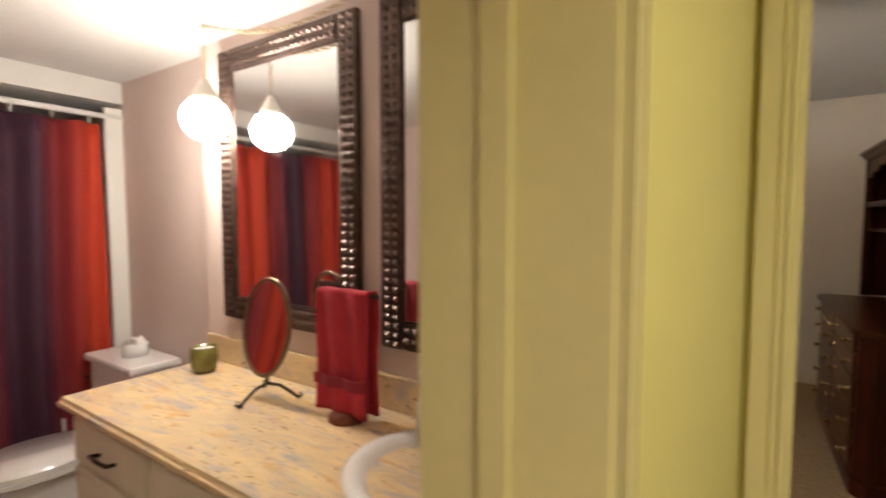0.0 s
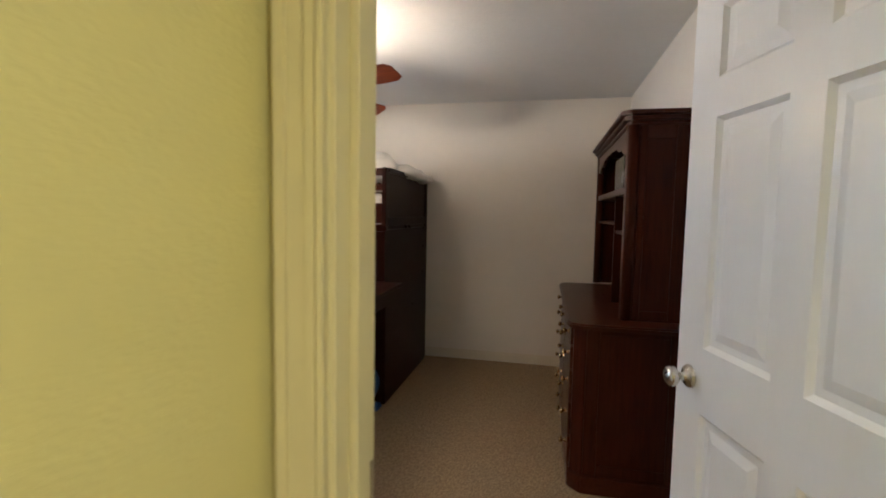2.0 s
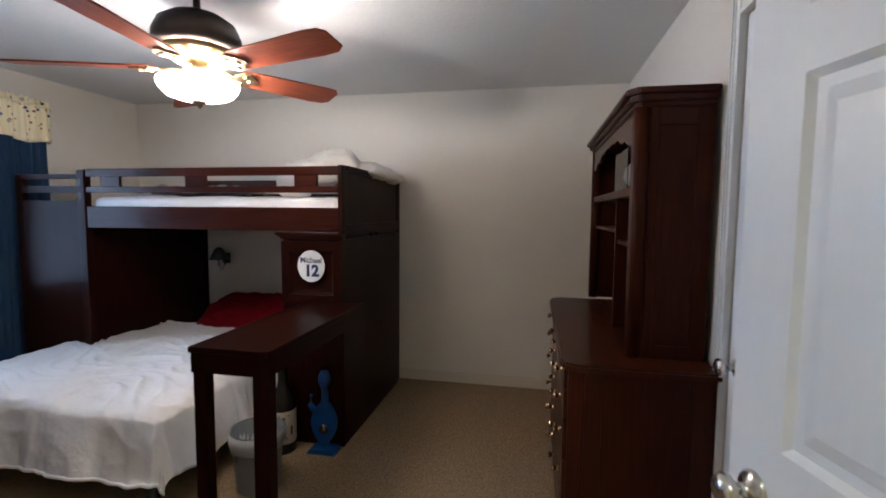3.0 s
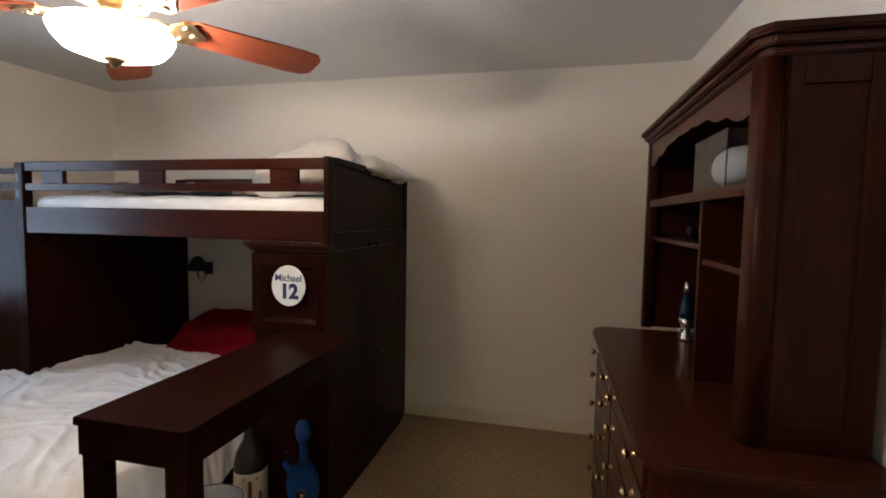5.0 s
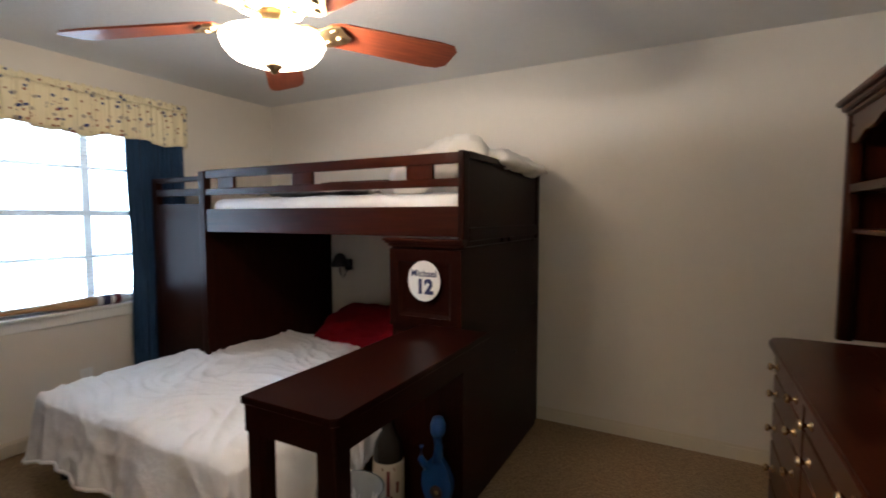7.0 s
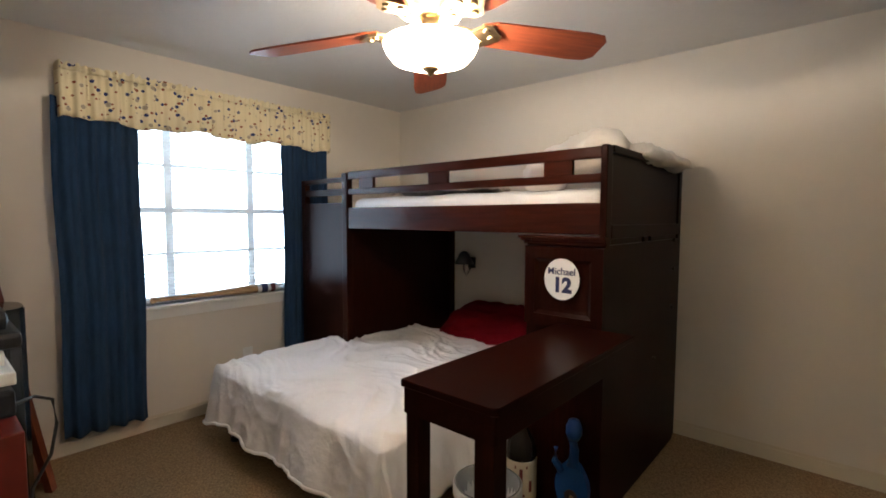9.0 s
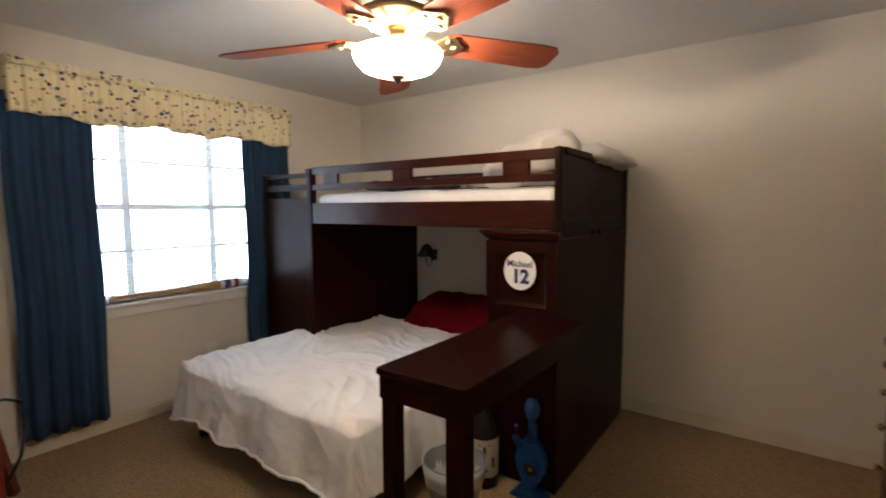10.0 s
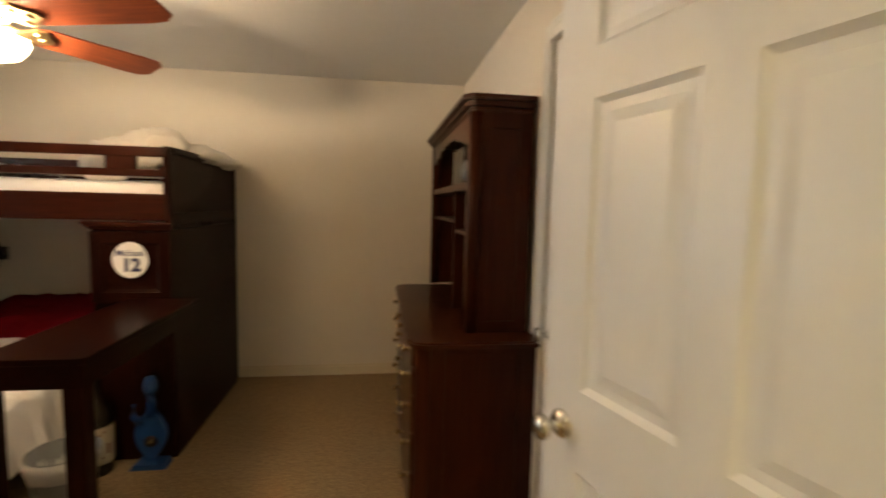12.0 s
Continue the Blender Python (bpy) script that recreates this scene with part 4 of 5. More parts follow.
hutch_side(UY0 + 0.03, UY0 + 0.052)
hutch_side(UY1 - 0.052, UY1 - 0.03)
for x0, x1, z0, z1 in ((UX0 + 0.045, UX0 + 0.075, RZ, UZ - 0.035), (UX1 - 0.06, UX1 - 0.002, RZ, UZ - 0.035), (UX0 + 0.075, UX1 - 0.06, RZ, RZ + 0.05), (UX0 + 0.075, UX1 - 0.06, UZ - 0.10, UZ - 0.035)):
    block("side_frame", (x0, UY0 + 0.024, z0), (x1, UY0 + 0.032, z1), CHERRY, hu, 0.003)
for y0, y1 in ((UY0 + 0.022, UY0 + 0.112), (UY1 - 0.082, UY1 - 0.022)):
    bm = bmesh.new()
    add_box(bm, (UX0 - 0.008, y0, RZ), (UX0 + 0.045, y1, UZ - 0.035))
    bmesh.ops.bevel(bm, geom=[e for e in bm.edges if abs(e.verts[0].co.z - e.verts[1].co.z) > 0.3], offset=0.021, segments=5, affect="EDGES", profile=0.5)
    part("front_stile", bm, CHERRY, hu, "", True)
block("back_panel", (UX1 - 0.012, UY0 + 0.052, RZ), (UX1 - 0.002, UY1 - 0.052, UZ), DARKWOOD, hu, 0.0)
for g, z0, z1 in ((0.012, UZ - 0.035, UZ - 0.015), (0.028, UZ - 0.015, UZ + 0.008), (0.045, UZ + 0.008, UZ + 0.03)):
    o = [(UX1, UY0 + 0.03 - g), (UX0 + 0.01 - g * 0.4, UY0 + 0.03 - g), (UX0 - g, UY0 + 0.045 - g * 0.4), (UX0 - g, UY1 - 0.045 + g * 0.4), (UX0 + 0.01 - g * 0.4, UY1 - 0.03 + g), (UX1, UY1 - 0.03 + g)]
    bm = extrude_outline(o, z1 - z0, lambda u, v, w: (u, v, z0 + w))
    bmesh.ops.bevel(bm, geom=bm.edges[:], offset=0.005, segments=2, affect="EDGES")
    part("crown", bm, CHERRY_Y, hu)
# scalloped apron board
prof = []
n = 60
ya, yb = UY0 + 0.112, UY1 - 0.082
for i in range(n + 1):
    f = i / n
    s = abs(f - 0.5) * 2
    d = 0.045 + 0.065 * max(0, s - 0.35) / 0.65 + 0.018 * abs(math.sin(f * math.pi * 7)) * (0.3 + 0.7 * s)
    prof.append((ya + (yb - ya) * f, UZ - 0.035 - d))
outl = [(ya, UZ - 0.03)] + prof + [(yb, UZ - 0.03)]
part("scalloped_apron", extrude_outline(outl, 0.018, lambda u, v, w: (UX0 + w, u, v)), CHERRY_Y, hu)
block("shelf", (UX0 + 0.004, UY0 + 0.052, 1.475), (UX1 - 0.012, UY1 - 0.052, 1.51), CHERRY_Y, hu, 0.003)
ym = 3.50
block("divider", (UX0 + 0.012, ym - 0.01, RZ), (UX1 - 0.012, ym + 0.01, 1.475), CHERRY, hu, 0.002)
block("shelf", (UX0 + 0.02, ym + 0.01, 1.312), (UX1 - 0.012, UY1 - 0.052, 1.33), CHERRY_Y, hu, 0.002)
block("shelf", (UX0 + 0.02, UY0 + 0.052, 1.265), (UX1 - 0.012, ym - 0.01, 1.283), CHERRY_Y, hu, 0.002)

# ball in its case on the hutch shelf
case = thing("display_case", (1.03, 3.50, 1.51), "clear acrylic display case on the hutch shelf", "display case")
c0, c1 = (0.945, 3.34, 1.51), (1.12, 3.66, 1.69)
for lo, hi in (((c0[0], c0[1], c0[2]), (c1[0], c1[1], c0[2] + 0.004)), ((c0[0], c0[1], c1[2] - 0.003), (c1[0], c1[1], c1[2])), ((c0[0], c0[1], c0[2] + 0.004), (c0[0] + 0.003, c1[1], c1[2] - 0.003)), ((c1[0] - 0.003, c0[1], c0[2] + 0.004), (c1[0], c1[1], c1[2] - 0.003)), ((c0[0] + 0.003, c0[1], c0[2] + 0.004), (c1[0] - 0.003, c0[1] + 0.003, c1[2] - 0.003)), ((c0[0] + 0.003, c1[1] - 0.003, c0[2] + 0.004), (c1[0] - 0.003, c1[1], c1[2] - 0.003))):
    block("acrylic_side", lo, hi, ACRYLIC, case, 0.0)
ball = thing("football", (1.032, 3.49, 1.516), "white leather football in the display case", "ball")
lathe("ball_skin", [(0.0, -0.125), (0.03, -0.11), (0.052, -0.082), (0.066, -0.045), (0.070, 0.0), (0.066, 0.045), (0.052, 0.082), (0.03, 0.11), (0.0, 0.125)], (1.032, 3.49, 1.585), BALLW, ball, 24, "y")
# lava lamp
lava = thing("lava_lamp", (1.06, 4.10, RZ), "chrome lava lamp with dark blue liquid", "lamp")
LX, LY = 1.05, 4.06
lathe("base", [(0.0, 0.0), (0.033, 0.0), (0.030, 0.02), (0.019, 0.055), (0.022, 0.075), (0.033, 0.105)], (LX, LY, RZ), CHROME, lava)
lathe("vessel", [(0.0315, 0.105), (0.030, 0.13), (0.017, 0.215), (0.0, 0.215)], (LX, LY, RZ), material("dark_blue_liquid", (0.004, 0.022, 0.06), 0.08, vary=0.1), lava)
lathe("cap", [(0.0165, 0.215), (0.012, 0.27), (0.0, 0.272)], (LX, LY, RZ), CHROME, lava)
figs = thing("figurine", (1.05, 4.05, 1.33), "small dark glass ornament on the hutch shelf", "ornament")
lathe("ornament_body", [(0.0, 0.0), (0.022, 0.0), (0.026, 0.03), (0.02, 0.05), (0.012, 0.06), (0.0, 0.062)], (1.05, 4.05, 1.33), BROWNGLASS, figs)

# ---- ceiling fan ----
fan = thing("ceiling_fan", (FAN[0], FAN[1], 2.34), "five-blade ceiling fan with red-brown blades and a lit glass bowl", "ceiling fan")
fp = (FAN[0], FAN[1], 0)
lathe("canopy", [(0.0, 2.34), (0.07, 2.34), (0.068, 2.31), (0.045, 2.275), (0.018, 2.262), (0.0, 2.262)], fp, BRONZE, fan, 32)
lathe("downrod", [(0.0, 2.17), (0.014, 2.17), (0.014, 2.27), (0.0, 2.27)], fp, BRONZE, fan, 14)
lathe("motor_housing", [(0.0, 2.19), (0.05, 2.19), (0.10, 2.18), (0.145, 2.15), (0.165, 2.105), (0.165, 2.065), (0.15, 2.05), (0.0, 2.05)], fp, BRONZE, fan, 40, label="dark bronze motor housing")
lathe("motor_band", [(0.0, 2.05), (0.135, 2.05), (0.12, 2.03), (0.085, 2.015), (0.07, 2.0), (0.0, 2.0)], fp, BRASS, fan, 36, label="antique brass band")
lathe("switch_cup", [(0.0, 2.0), (0.05, 2.0), (0.055, 1.98), (0.052, 1.95), (0.0, 1.945)], fp, BRASS, fan, 28, label="antique brass cup")
lathe("light_fitter", [(0.04, 1.952), (0.052, 1.946), (0.05, 1.938), (0.03, 1.934)], fp, BRASS, fan, 28, label="antique brass fitter")
bw = [(0.152, 1.925), (0.155, 1.916), (0.145, 1.893), (0.124, 1.869), (0.080, 1.854), (0.02, 1.847), (0.0, 1.847), (0.0, 1.851), (0.019, 1.851), (0.078, 1.858), (0.121, 1.873), (0.141, 1.895), (0.149, 1.922)]


def open_lathe(profile, at, n):
    bm = bmesh.new()
    rings = [[bm.verts.new((at[0] + r * math.cos(2 * math.pi * i / n), at[1] + r * math.sin(2 * math.pi * i / n), at[2] + h)) for i in range(n)] for r, h in profile]
    for a, b in zip(rings, rings[1:]):
        for i in range(n):
            bm.faces.new((a[i], a[(i + 1) % n], b[(i + 1) % n], b[i]))
    bmesh.ops.remove_doubles(bm, verts=bm.verts, dist=1e-5)
    return bm


part("glass_bowl", open_lathe(bw + [bw[0]], fp, 48), BOWL, fan, "glowing frosted glass bowl", True)
lathe("finial", [(0.0, 1.851), (0.026, 1.851), (0.028, 1.842), (0.015, 1.834), (0.008, 1.823), (0.0, 1.817)], fp, BRASS, fan, 18, label="brass finial")
blade_outline = [(0.17, -0.045), (0.22, -0.062), (0.57, -0.075), (0.635, -0.070), (0.66, -0.045), (0.665, 0.045), (0.635, 0.070), (0.57, 0.075), (0.22, 0.062), (0.17, 0.045)]
low = Vector((math.cos(radians(170)), math.sin(radians(170)), 0))
fan_tilt = Matrix.Rotation(radians(2.8), 4, Vector((0, 0, 1)).cross(low))  # the fan hangs a little out of level
for k in range(5):
    ang = 61 + 72 * k
    m = Matrix.Translation((FAN[0], FAN[1], 1.975)) @ fan_tilt @ Matrix.Rotation(radians(ang), 4, "Z") @ Matrix.Rotation(radians(-13), 4, "X")
    bm = extrude_outline(blade_outline, 0.007, lambda u, v, w: (u, v, w))
    me = bpy.data.meshes.new("blade")
    bmesh.ops.recalc_face_normals(bm, faces=bm.faces)
    bm.to_mesh(me)
    bm.free()
    me.materials.append(BLADE)
    bl = new("blade", me)
    bl.parent = fan
    bl.matrix_basis = Matrix.Translation(-fan.location) @ m
    o = [(0.06, -0.012), (0.10, -0.03), (0.14, -0.018), (0.17, -0.05), (0.20, -0.055), (0.225, -0.03), (0.25, -0.012), (0.25, 0.012), (0.225, 0.03), (0.20, 0.055), (0.17, 0.05), (0.14, 0.018), (0.10, 0.03), (0.06, 0.012)]
    bm = extrude_outline(o, 0.008, lambda u, v, w: (u, v, -0.009 + w))
    for u, v in ((0.185, 0.03), (0.185, -0.03), (0.215, 0.0), (0.12, 0.0)):
        b2 = lathe_bm([(0.0, -0.016), (0.010, -0.015), (0.013, -0.009), (0.013, -0.004), (0.0, -0.004)], (u, v, 0), 12)
        tm = bpy.data.meshes.new("tmp")
        b2.to_mesh(tm)
        b2.free()
        bm.from_mesh(tm)
        bpy.data.meshes.remove(tm)
    bmesh.ops.recalc_face_normals(bm, faces=bm.faces)
    me = bpy.data.meshes.new("blade_iron")
    bm.to_mesh(me)
    bm.free()
    me.materials.append(BRASS)
    ir = new("blade_iron", me)
    ir.parent = fan
    ir.matrix_basis = Matrix.Translation(-fan.location) @ m

# ---- things on the floor by the desk ----
bottle = thing("bottle_bank", (-0.82, 3.53, 0), "dark bottle-shaped bank with a shade-toned white label and maroon letters", "bottle")
BPX, BPY = -0.82, 3.53
lathe("bottle_glass", [(0.0, 0.0), (0.066, 0.0), (0.07, 0.01), (0.07, 0.27), (0.06, 0.32), (0.032, 0.37), (0.026, 0.40), (0.026, 0.50), (0.030, 0.505), (0.030, 0.53), (0.0, 0.53)], (BPX, BPY, FL), BROWNGLASS, bottle)
# white label; the shade beside the desk is put into its duller colour
lathe("label_band", [(0.0705, 0.06), (0.0715, 0.065), (0.0715, 0.24), (0.0705, 0.245)], (BPX, BPY, FL), material("shaded_label_paper", (0.50, 0.44, 0.35), 0.7, vary=0.08, scale=12), bottle, label="white paper label, toned down for shade")
for lo, hi in (((-0.028, 0.215), (0.028, 0.228)), ((-0.007, 0.10), (0.007, 0.215)), ((-0.018, 0.09), (0.018, 0.10)), ((-0.052, 0.11), (-0.040, 0.16)), ((0.036, 0.11), (0.050, 0.16))):
    bm = bmesh.new()
    fa = radians(-57)
    ca, sa = math.cos(fa), math.sin(fa)
    add_box(bm, (0, lo[0], lo[1]), (0.001, hi[0], hi[1]))
    for v in bm.verts:
        yy = v.co.y
        rr2 = 0.0722 + v.co.x
        th = yy / 0.0722
        v.co.z += FL
        v.co.x, v.co.y = BPX + rr2 * math.cos(fa + th), BPY + rr2 * math.sin(fa + th)
    part("letter_bar", bm, MAROON, bottle, "maroon letter bar")

toy = thing("toy_guitar", (-0.59, 3.56, 0), "bright blue toy guitar standing upright by the loft", "toy")
gx, gy = -0.59, 3.555


def gpl(y0):
    return lambda u, v, w: (gx + u, y0 + w + 0.02 * v, FL + v)


gb = [(0.0 + (0.060 + 0.018 * math.cos(2 * a) + 0.012 * math.sin(a)) * math.cos(a) * 0.95, 0.155 + 0.135 * math.sin(a)) for a in [2 * math.pi * i / 40 for i in range(40)]]
bm = extrude_outline(gb, 0.03, gpl(gy))
bmesh.ops.bevel(bm, geom=bm.edges[:], offset=0.004, segments=1, affect="EDGES")
part("toy_body", bm, BLUE, toy)
part("toy_neck", tube_bm([(gx, gy + 0.02, FL + 0.26), (gx + 0.006, gy + 0.02, FL + 0.33), (gx - 0.006, gy + 0.022, FL + 0.39)], [0.028, 0.020, 0.024], 12), BLUE, toy, "", True)
lathe("toy_head", [(0.0, 0.40), (0.022, 0.405), (0.034, 0.43), (0.034, 0.46), (0.022, 0.49), (0.0, 0.497)], (gx + 0.002, gy + 0.02, FL - 0.03), BLUE, toy, 18)
part("toy_base", extrude_outline([(-0.085, 0.0), (0.085, 0.0), (0.075, 0.025), (-0.06, 0.03)], 0.09, lambda u, v, w: (gx + u, gy - 0.04 + w, FL + v)), BLUE, toy)
part("toy_arm", tube_bm([(gx - 0.045, gy + 0.01, 0.27), (gx - 0.075, gy, 0.31), (gx - 0.07, gy, 0.37)], [0.018, 0.015, 0.010], 10), BLUE, toy, "", True)
# no hole is cut: a dark disc gives the opening's shade
lathe("toy_hole_shade", [(0.0, -0.003), (0.03, -0.003), (0.03, 0.002), (0.0, 0.002)], (gx + 0.002, gy + 0.002, FL + 0.13), DARKWOOD, toy, 20, "y", "dark disc painted as the shade in a round opening")
lathe("toy_button", [(0.0, -0.006), (0.009, -0.005), (0.009, 0.0), (0.0, 0.0)], (gx + 0.005, gy, FL + 0.13), BRASS, toy, 14, "y", "gold button")

bin_ = thing("waste_bin", (-0.76, 3.19, 0), "dark plastic waste bin with a clear liner folded over the rim", "waste bin")
wx, wy = -0.76, 3.19
part("bin_body", open_lathe([(0.10, 0.0), (0.125, 0.29), (0.129, 0.295), (0.121, 0.292), (0.096, 0.006), (0.0, 0.006)], (wx, wy, FL), 32), GREYP, bin_, "", True)
bm = open_lathe([(0.124, 0.225), (0.128, 0.23), (0.134, 0.27), (0.135, 0.31), (0.127, 0.31), (0.118, 0.27), (0.10, 0.1), (0.0, 0.09)], (wx, wy, FL - 0.02), 40)
for v in bm.verts:
    if v.co.z < 0.29:
        k = noise.noise(v.co * 22) * 0.012
        v.co.x += k
        v.co.y += k
        v.co.z += noise.noise(v.co * 13) * 0.03 if v.co.z < 0.22 else 0
part("liner", bm, LINER, bin_, "translucent white bin liner", True)

# ---- media stand by the window ----
st = thing("ladder_shelf", (-2.72, 1.9, 0), "leaning reddish wooden ladder shelf in the corner", "shelf")
for x in (-2.90, -2.57):
    part("ladder_rail", tube_bm([(x, 2.14, FL), (x, 1.83, 2.0)], 0.024, 4), SHELFWOOD, st)
for z in (0.11, 0.48, 0.86, 1.22, 1.56):
    y = 2.147 - 0.158 * z
    block("shelf_board", (-2.90, 1.62, z - 0.012), (-2.57, y + 0.01, z + 0.012), SHELFWOOD, st, 0.003)
tv = thing("media_cabinet", (-1.95, 1.72, 0), "red lacquered media cabinet with a black glossy side", "cabinet")
block("body", (-2.24, 1.52, FL), (-1.62, 1.96, 0.70), REDBOX, tv, 0.006)
block("plinth", (-2.235, 1.51, FL), (-1.60, 1.98, FL + 0.06), DARKWOOD, tv, 0.004)
spk = thing("loudspeaker", (-2.39, 1.98, 0), "tall black glossy loudspeaker with a curved side", "loudspeaker")
so = [(u - 0.27, v) for u, v in [(-2.26, 1.925), (-1.98, 1.925), (-1.98, 1.99), (-2.0, 2.03), (-2.06, 2.055), (-2.18, 2.06), (-2.24, 2.04), (-2.26, 2.0)]]
bm = extrude_outline(so, 0.91, lambda u, v, w: (u, v, FL + 0.03 + w))
bmesh.ops.bevel(bm, geom=bm.edges[:], offset=0.006, segments=2, affect="EDGES")
part("cabinet_shell", bm, material("black_gloss", (0.012, 0.013, 0.015), 0.12, vary=0.1), spk)
part("foot_plate", extrude_outline(so, 0.03, lambda u, v, w: (u, v, FL + w)), BLACK, spk)
con = thing("game_console", (-2.0, 1.82, 0.70), "stacked white and black game consoles on the cabinet", "console")
block("console_lower", (-2.20, 1.61, 0.70), (-1.78, 1.96, 0.79), BLACK, con, 0.015)
block("console_middle", (-2.20, 1.62, 0.79), (-1.84, 1.97, 0.835), WHITE, con, 0.008, "white console")
block("console_upper", (-2.22, 1.62, 0.845), (-1.90, 1.95, 0.895), WHITE, con, 0.01, "pale console")
block("spacer", (-2.15, 1.67, 0.835), (-1.95, 1.89, 0.845), BLACK, con, 0.001)
prn = thing("printer", (-2.05, 1.79, 0.895), "black rounded printer on top of the consoles", "printer")
block("printer_body", (-2.24, 1.61, 0.895), (-1.92, 2.00, 0.955), BLACK, prn, 0.02)
block("printer_lid", (-2.22, 1.63, 0.955), (-1.95, 1.97, 1.03), BLACK, prn, 0.03)
cb = thing("cable", (-1.9, 2.0, 0.0), "thin black cable hanging beside the loudspeaker", "cable")
tube("cord", [(-1.80, 1.91, 0.74), (-1.82, 1.95, 0.73), (-1.90, 2.02, 0.72), (-1.95, 2.075, 0.68), (-1.96, 2.085, 0.58), (-1.93, 2.06, 0.48), (-1.88, 2.0, 0.40), (-1.86, 1.96, 0.2), (-1.86, 1.96, FL + 0.005)], 0.006, BLACK, cb)

# ---- bathroom structure ----
VY, AY, TX = 1.16, 1.22, -3.15
first_bath = set(bpy.data.objects)
BH = 2.06
slab("floor_bathroom", (TX - 0.1, -0.72, -0.1), (0.05, 1.30, 0.0), TILE, "grey-brown vinyl bathroom floor", "floor")
slab("ceiling_bathroom", (TX - 0.1, -0.72, BH), (0.15, 1.30, BH + 0.1), CEIL, "white bathroom ceiling", "ceiling")
wall("wall_bath_north", [((-1.53, VY, 0), (0.05, 1.29, BH)), ((TX, AY, 0), (-1.53, 1.29, BH))], BATHWALL, "warm beige painted bathroom wall behind the vanity")
wall("wall_bath_west", [((TX - 0.1, -0.72, 0), (TX, 1.29, BH))], BATHWALL, "warm beige painted bathroom wall beyond the tub")
wall("wall_bath_south", [((TX, -0.72, 0), (0.05, -0.62, BH))], BATHWALL, "warm beige painted bathroom wall")
wall("wall_bath_east", [((0.05, 0.55 - 0.02, 0), (0.15, VY + 0.13, BH)), ((0.05, -0.72, 0), (0.15, -0.26 - 0.06, BH)), ((0.05, -0.26 - 0.06, DH), (0.15, 0.55 - 0.02, BH))], BATHWALL, "warm beige painted wall with the bathroom doorway")
slab("ceiling_soffit", (TX, -0.62, 1.955), (-2.36, AY, BH), CEIL, "dropped white soffit over the tub", "ceiling")

# ---- vanity ----
van = thing("vanity", (-0.65, 0.9, 0), "cream painted vanity cabinet with drawers and bronze pulls", "cabinet")
block("body", (-1.48, 0.68, 0.09), (0.04, VY, 0.76), CREAMCAB, van, 0.003)
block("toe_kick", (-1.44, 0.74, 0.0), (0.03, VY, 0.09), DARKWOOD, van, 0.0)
for x0 in (-1.46, -0.96, -0.46):
    d = block("drawer", (x0, 0.662, 0.60), (x0 + 0.48, 0.681, 0.74), CREAMCAB, van, 0.006)
    tube("pull", [(x0 + 0.19, 0.662, 0.665), (x0 + 0.185, 0.638, 0.67), (x0 + 0.24, 0.632, 0.672), (x0 + 0.295, 0.638, 0.67), (x0 + 0.29, 0.662, 0.665)], 0.006, BRONZE, d, 8, "dark bronze bow pull")
    d = block("cabinet_door", (x0, 0.662, 0.12), (x0 + 0.48, 0.681, 0.58), CREAMCAB, van, 0.006)
ct = thing("countertop", (-0.65, 0.9, 0.76), "beige veined granite vanity countertop with backsplash", "countertop")
bm = bmesh.new()
add_box(bm, (-1.51, 0.635, 0.762), (0.045, VY, 0.80))
bmesh.ops.bevel(bm, geom=bm.edges[:], offset=0.012, segments=3, affect="EDGES")
part("slab_top", bm, GRANITE, ct)
block("backsplash", (-1.51, VY - 0.02, 0.80), (0.045, VY, 0.905), GRANITE, ct, 0.004)
sink = thing("sink", (-0.20, 0.90, 0.80), "white oval porcelain drop-in sink", "sink")
bm = open_lathe([(0.235, 0.0), (0.245, 0.012), (0.232, 0.022), (0.205, 0.020), (0.19, 0.004), (0.17, -0.02), (0.1, -0.03), (0.0, -0.03)], (0, 0, 0), 48)
bmesh.ops.scale(bm, vec=(1.0, 0.85, 1.0), verts=bm.verts)
bmesh.ops.translate(bm, vec=(-0.20, 0.915, 0.80), verts=bm.verts)
part("basin", bm, PORCELAIN, sink, "", True)


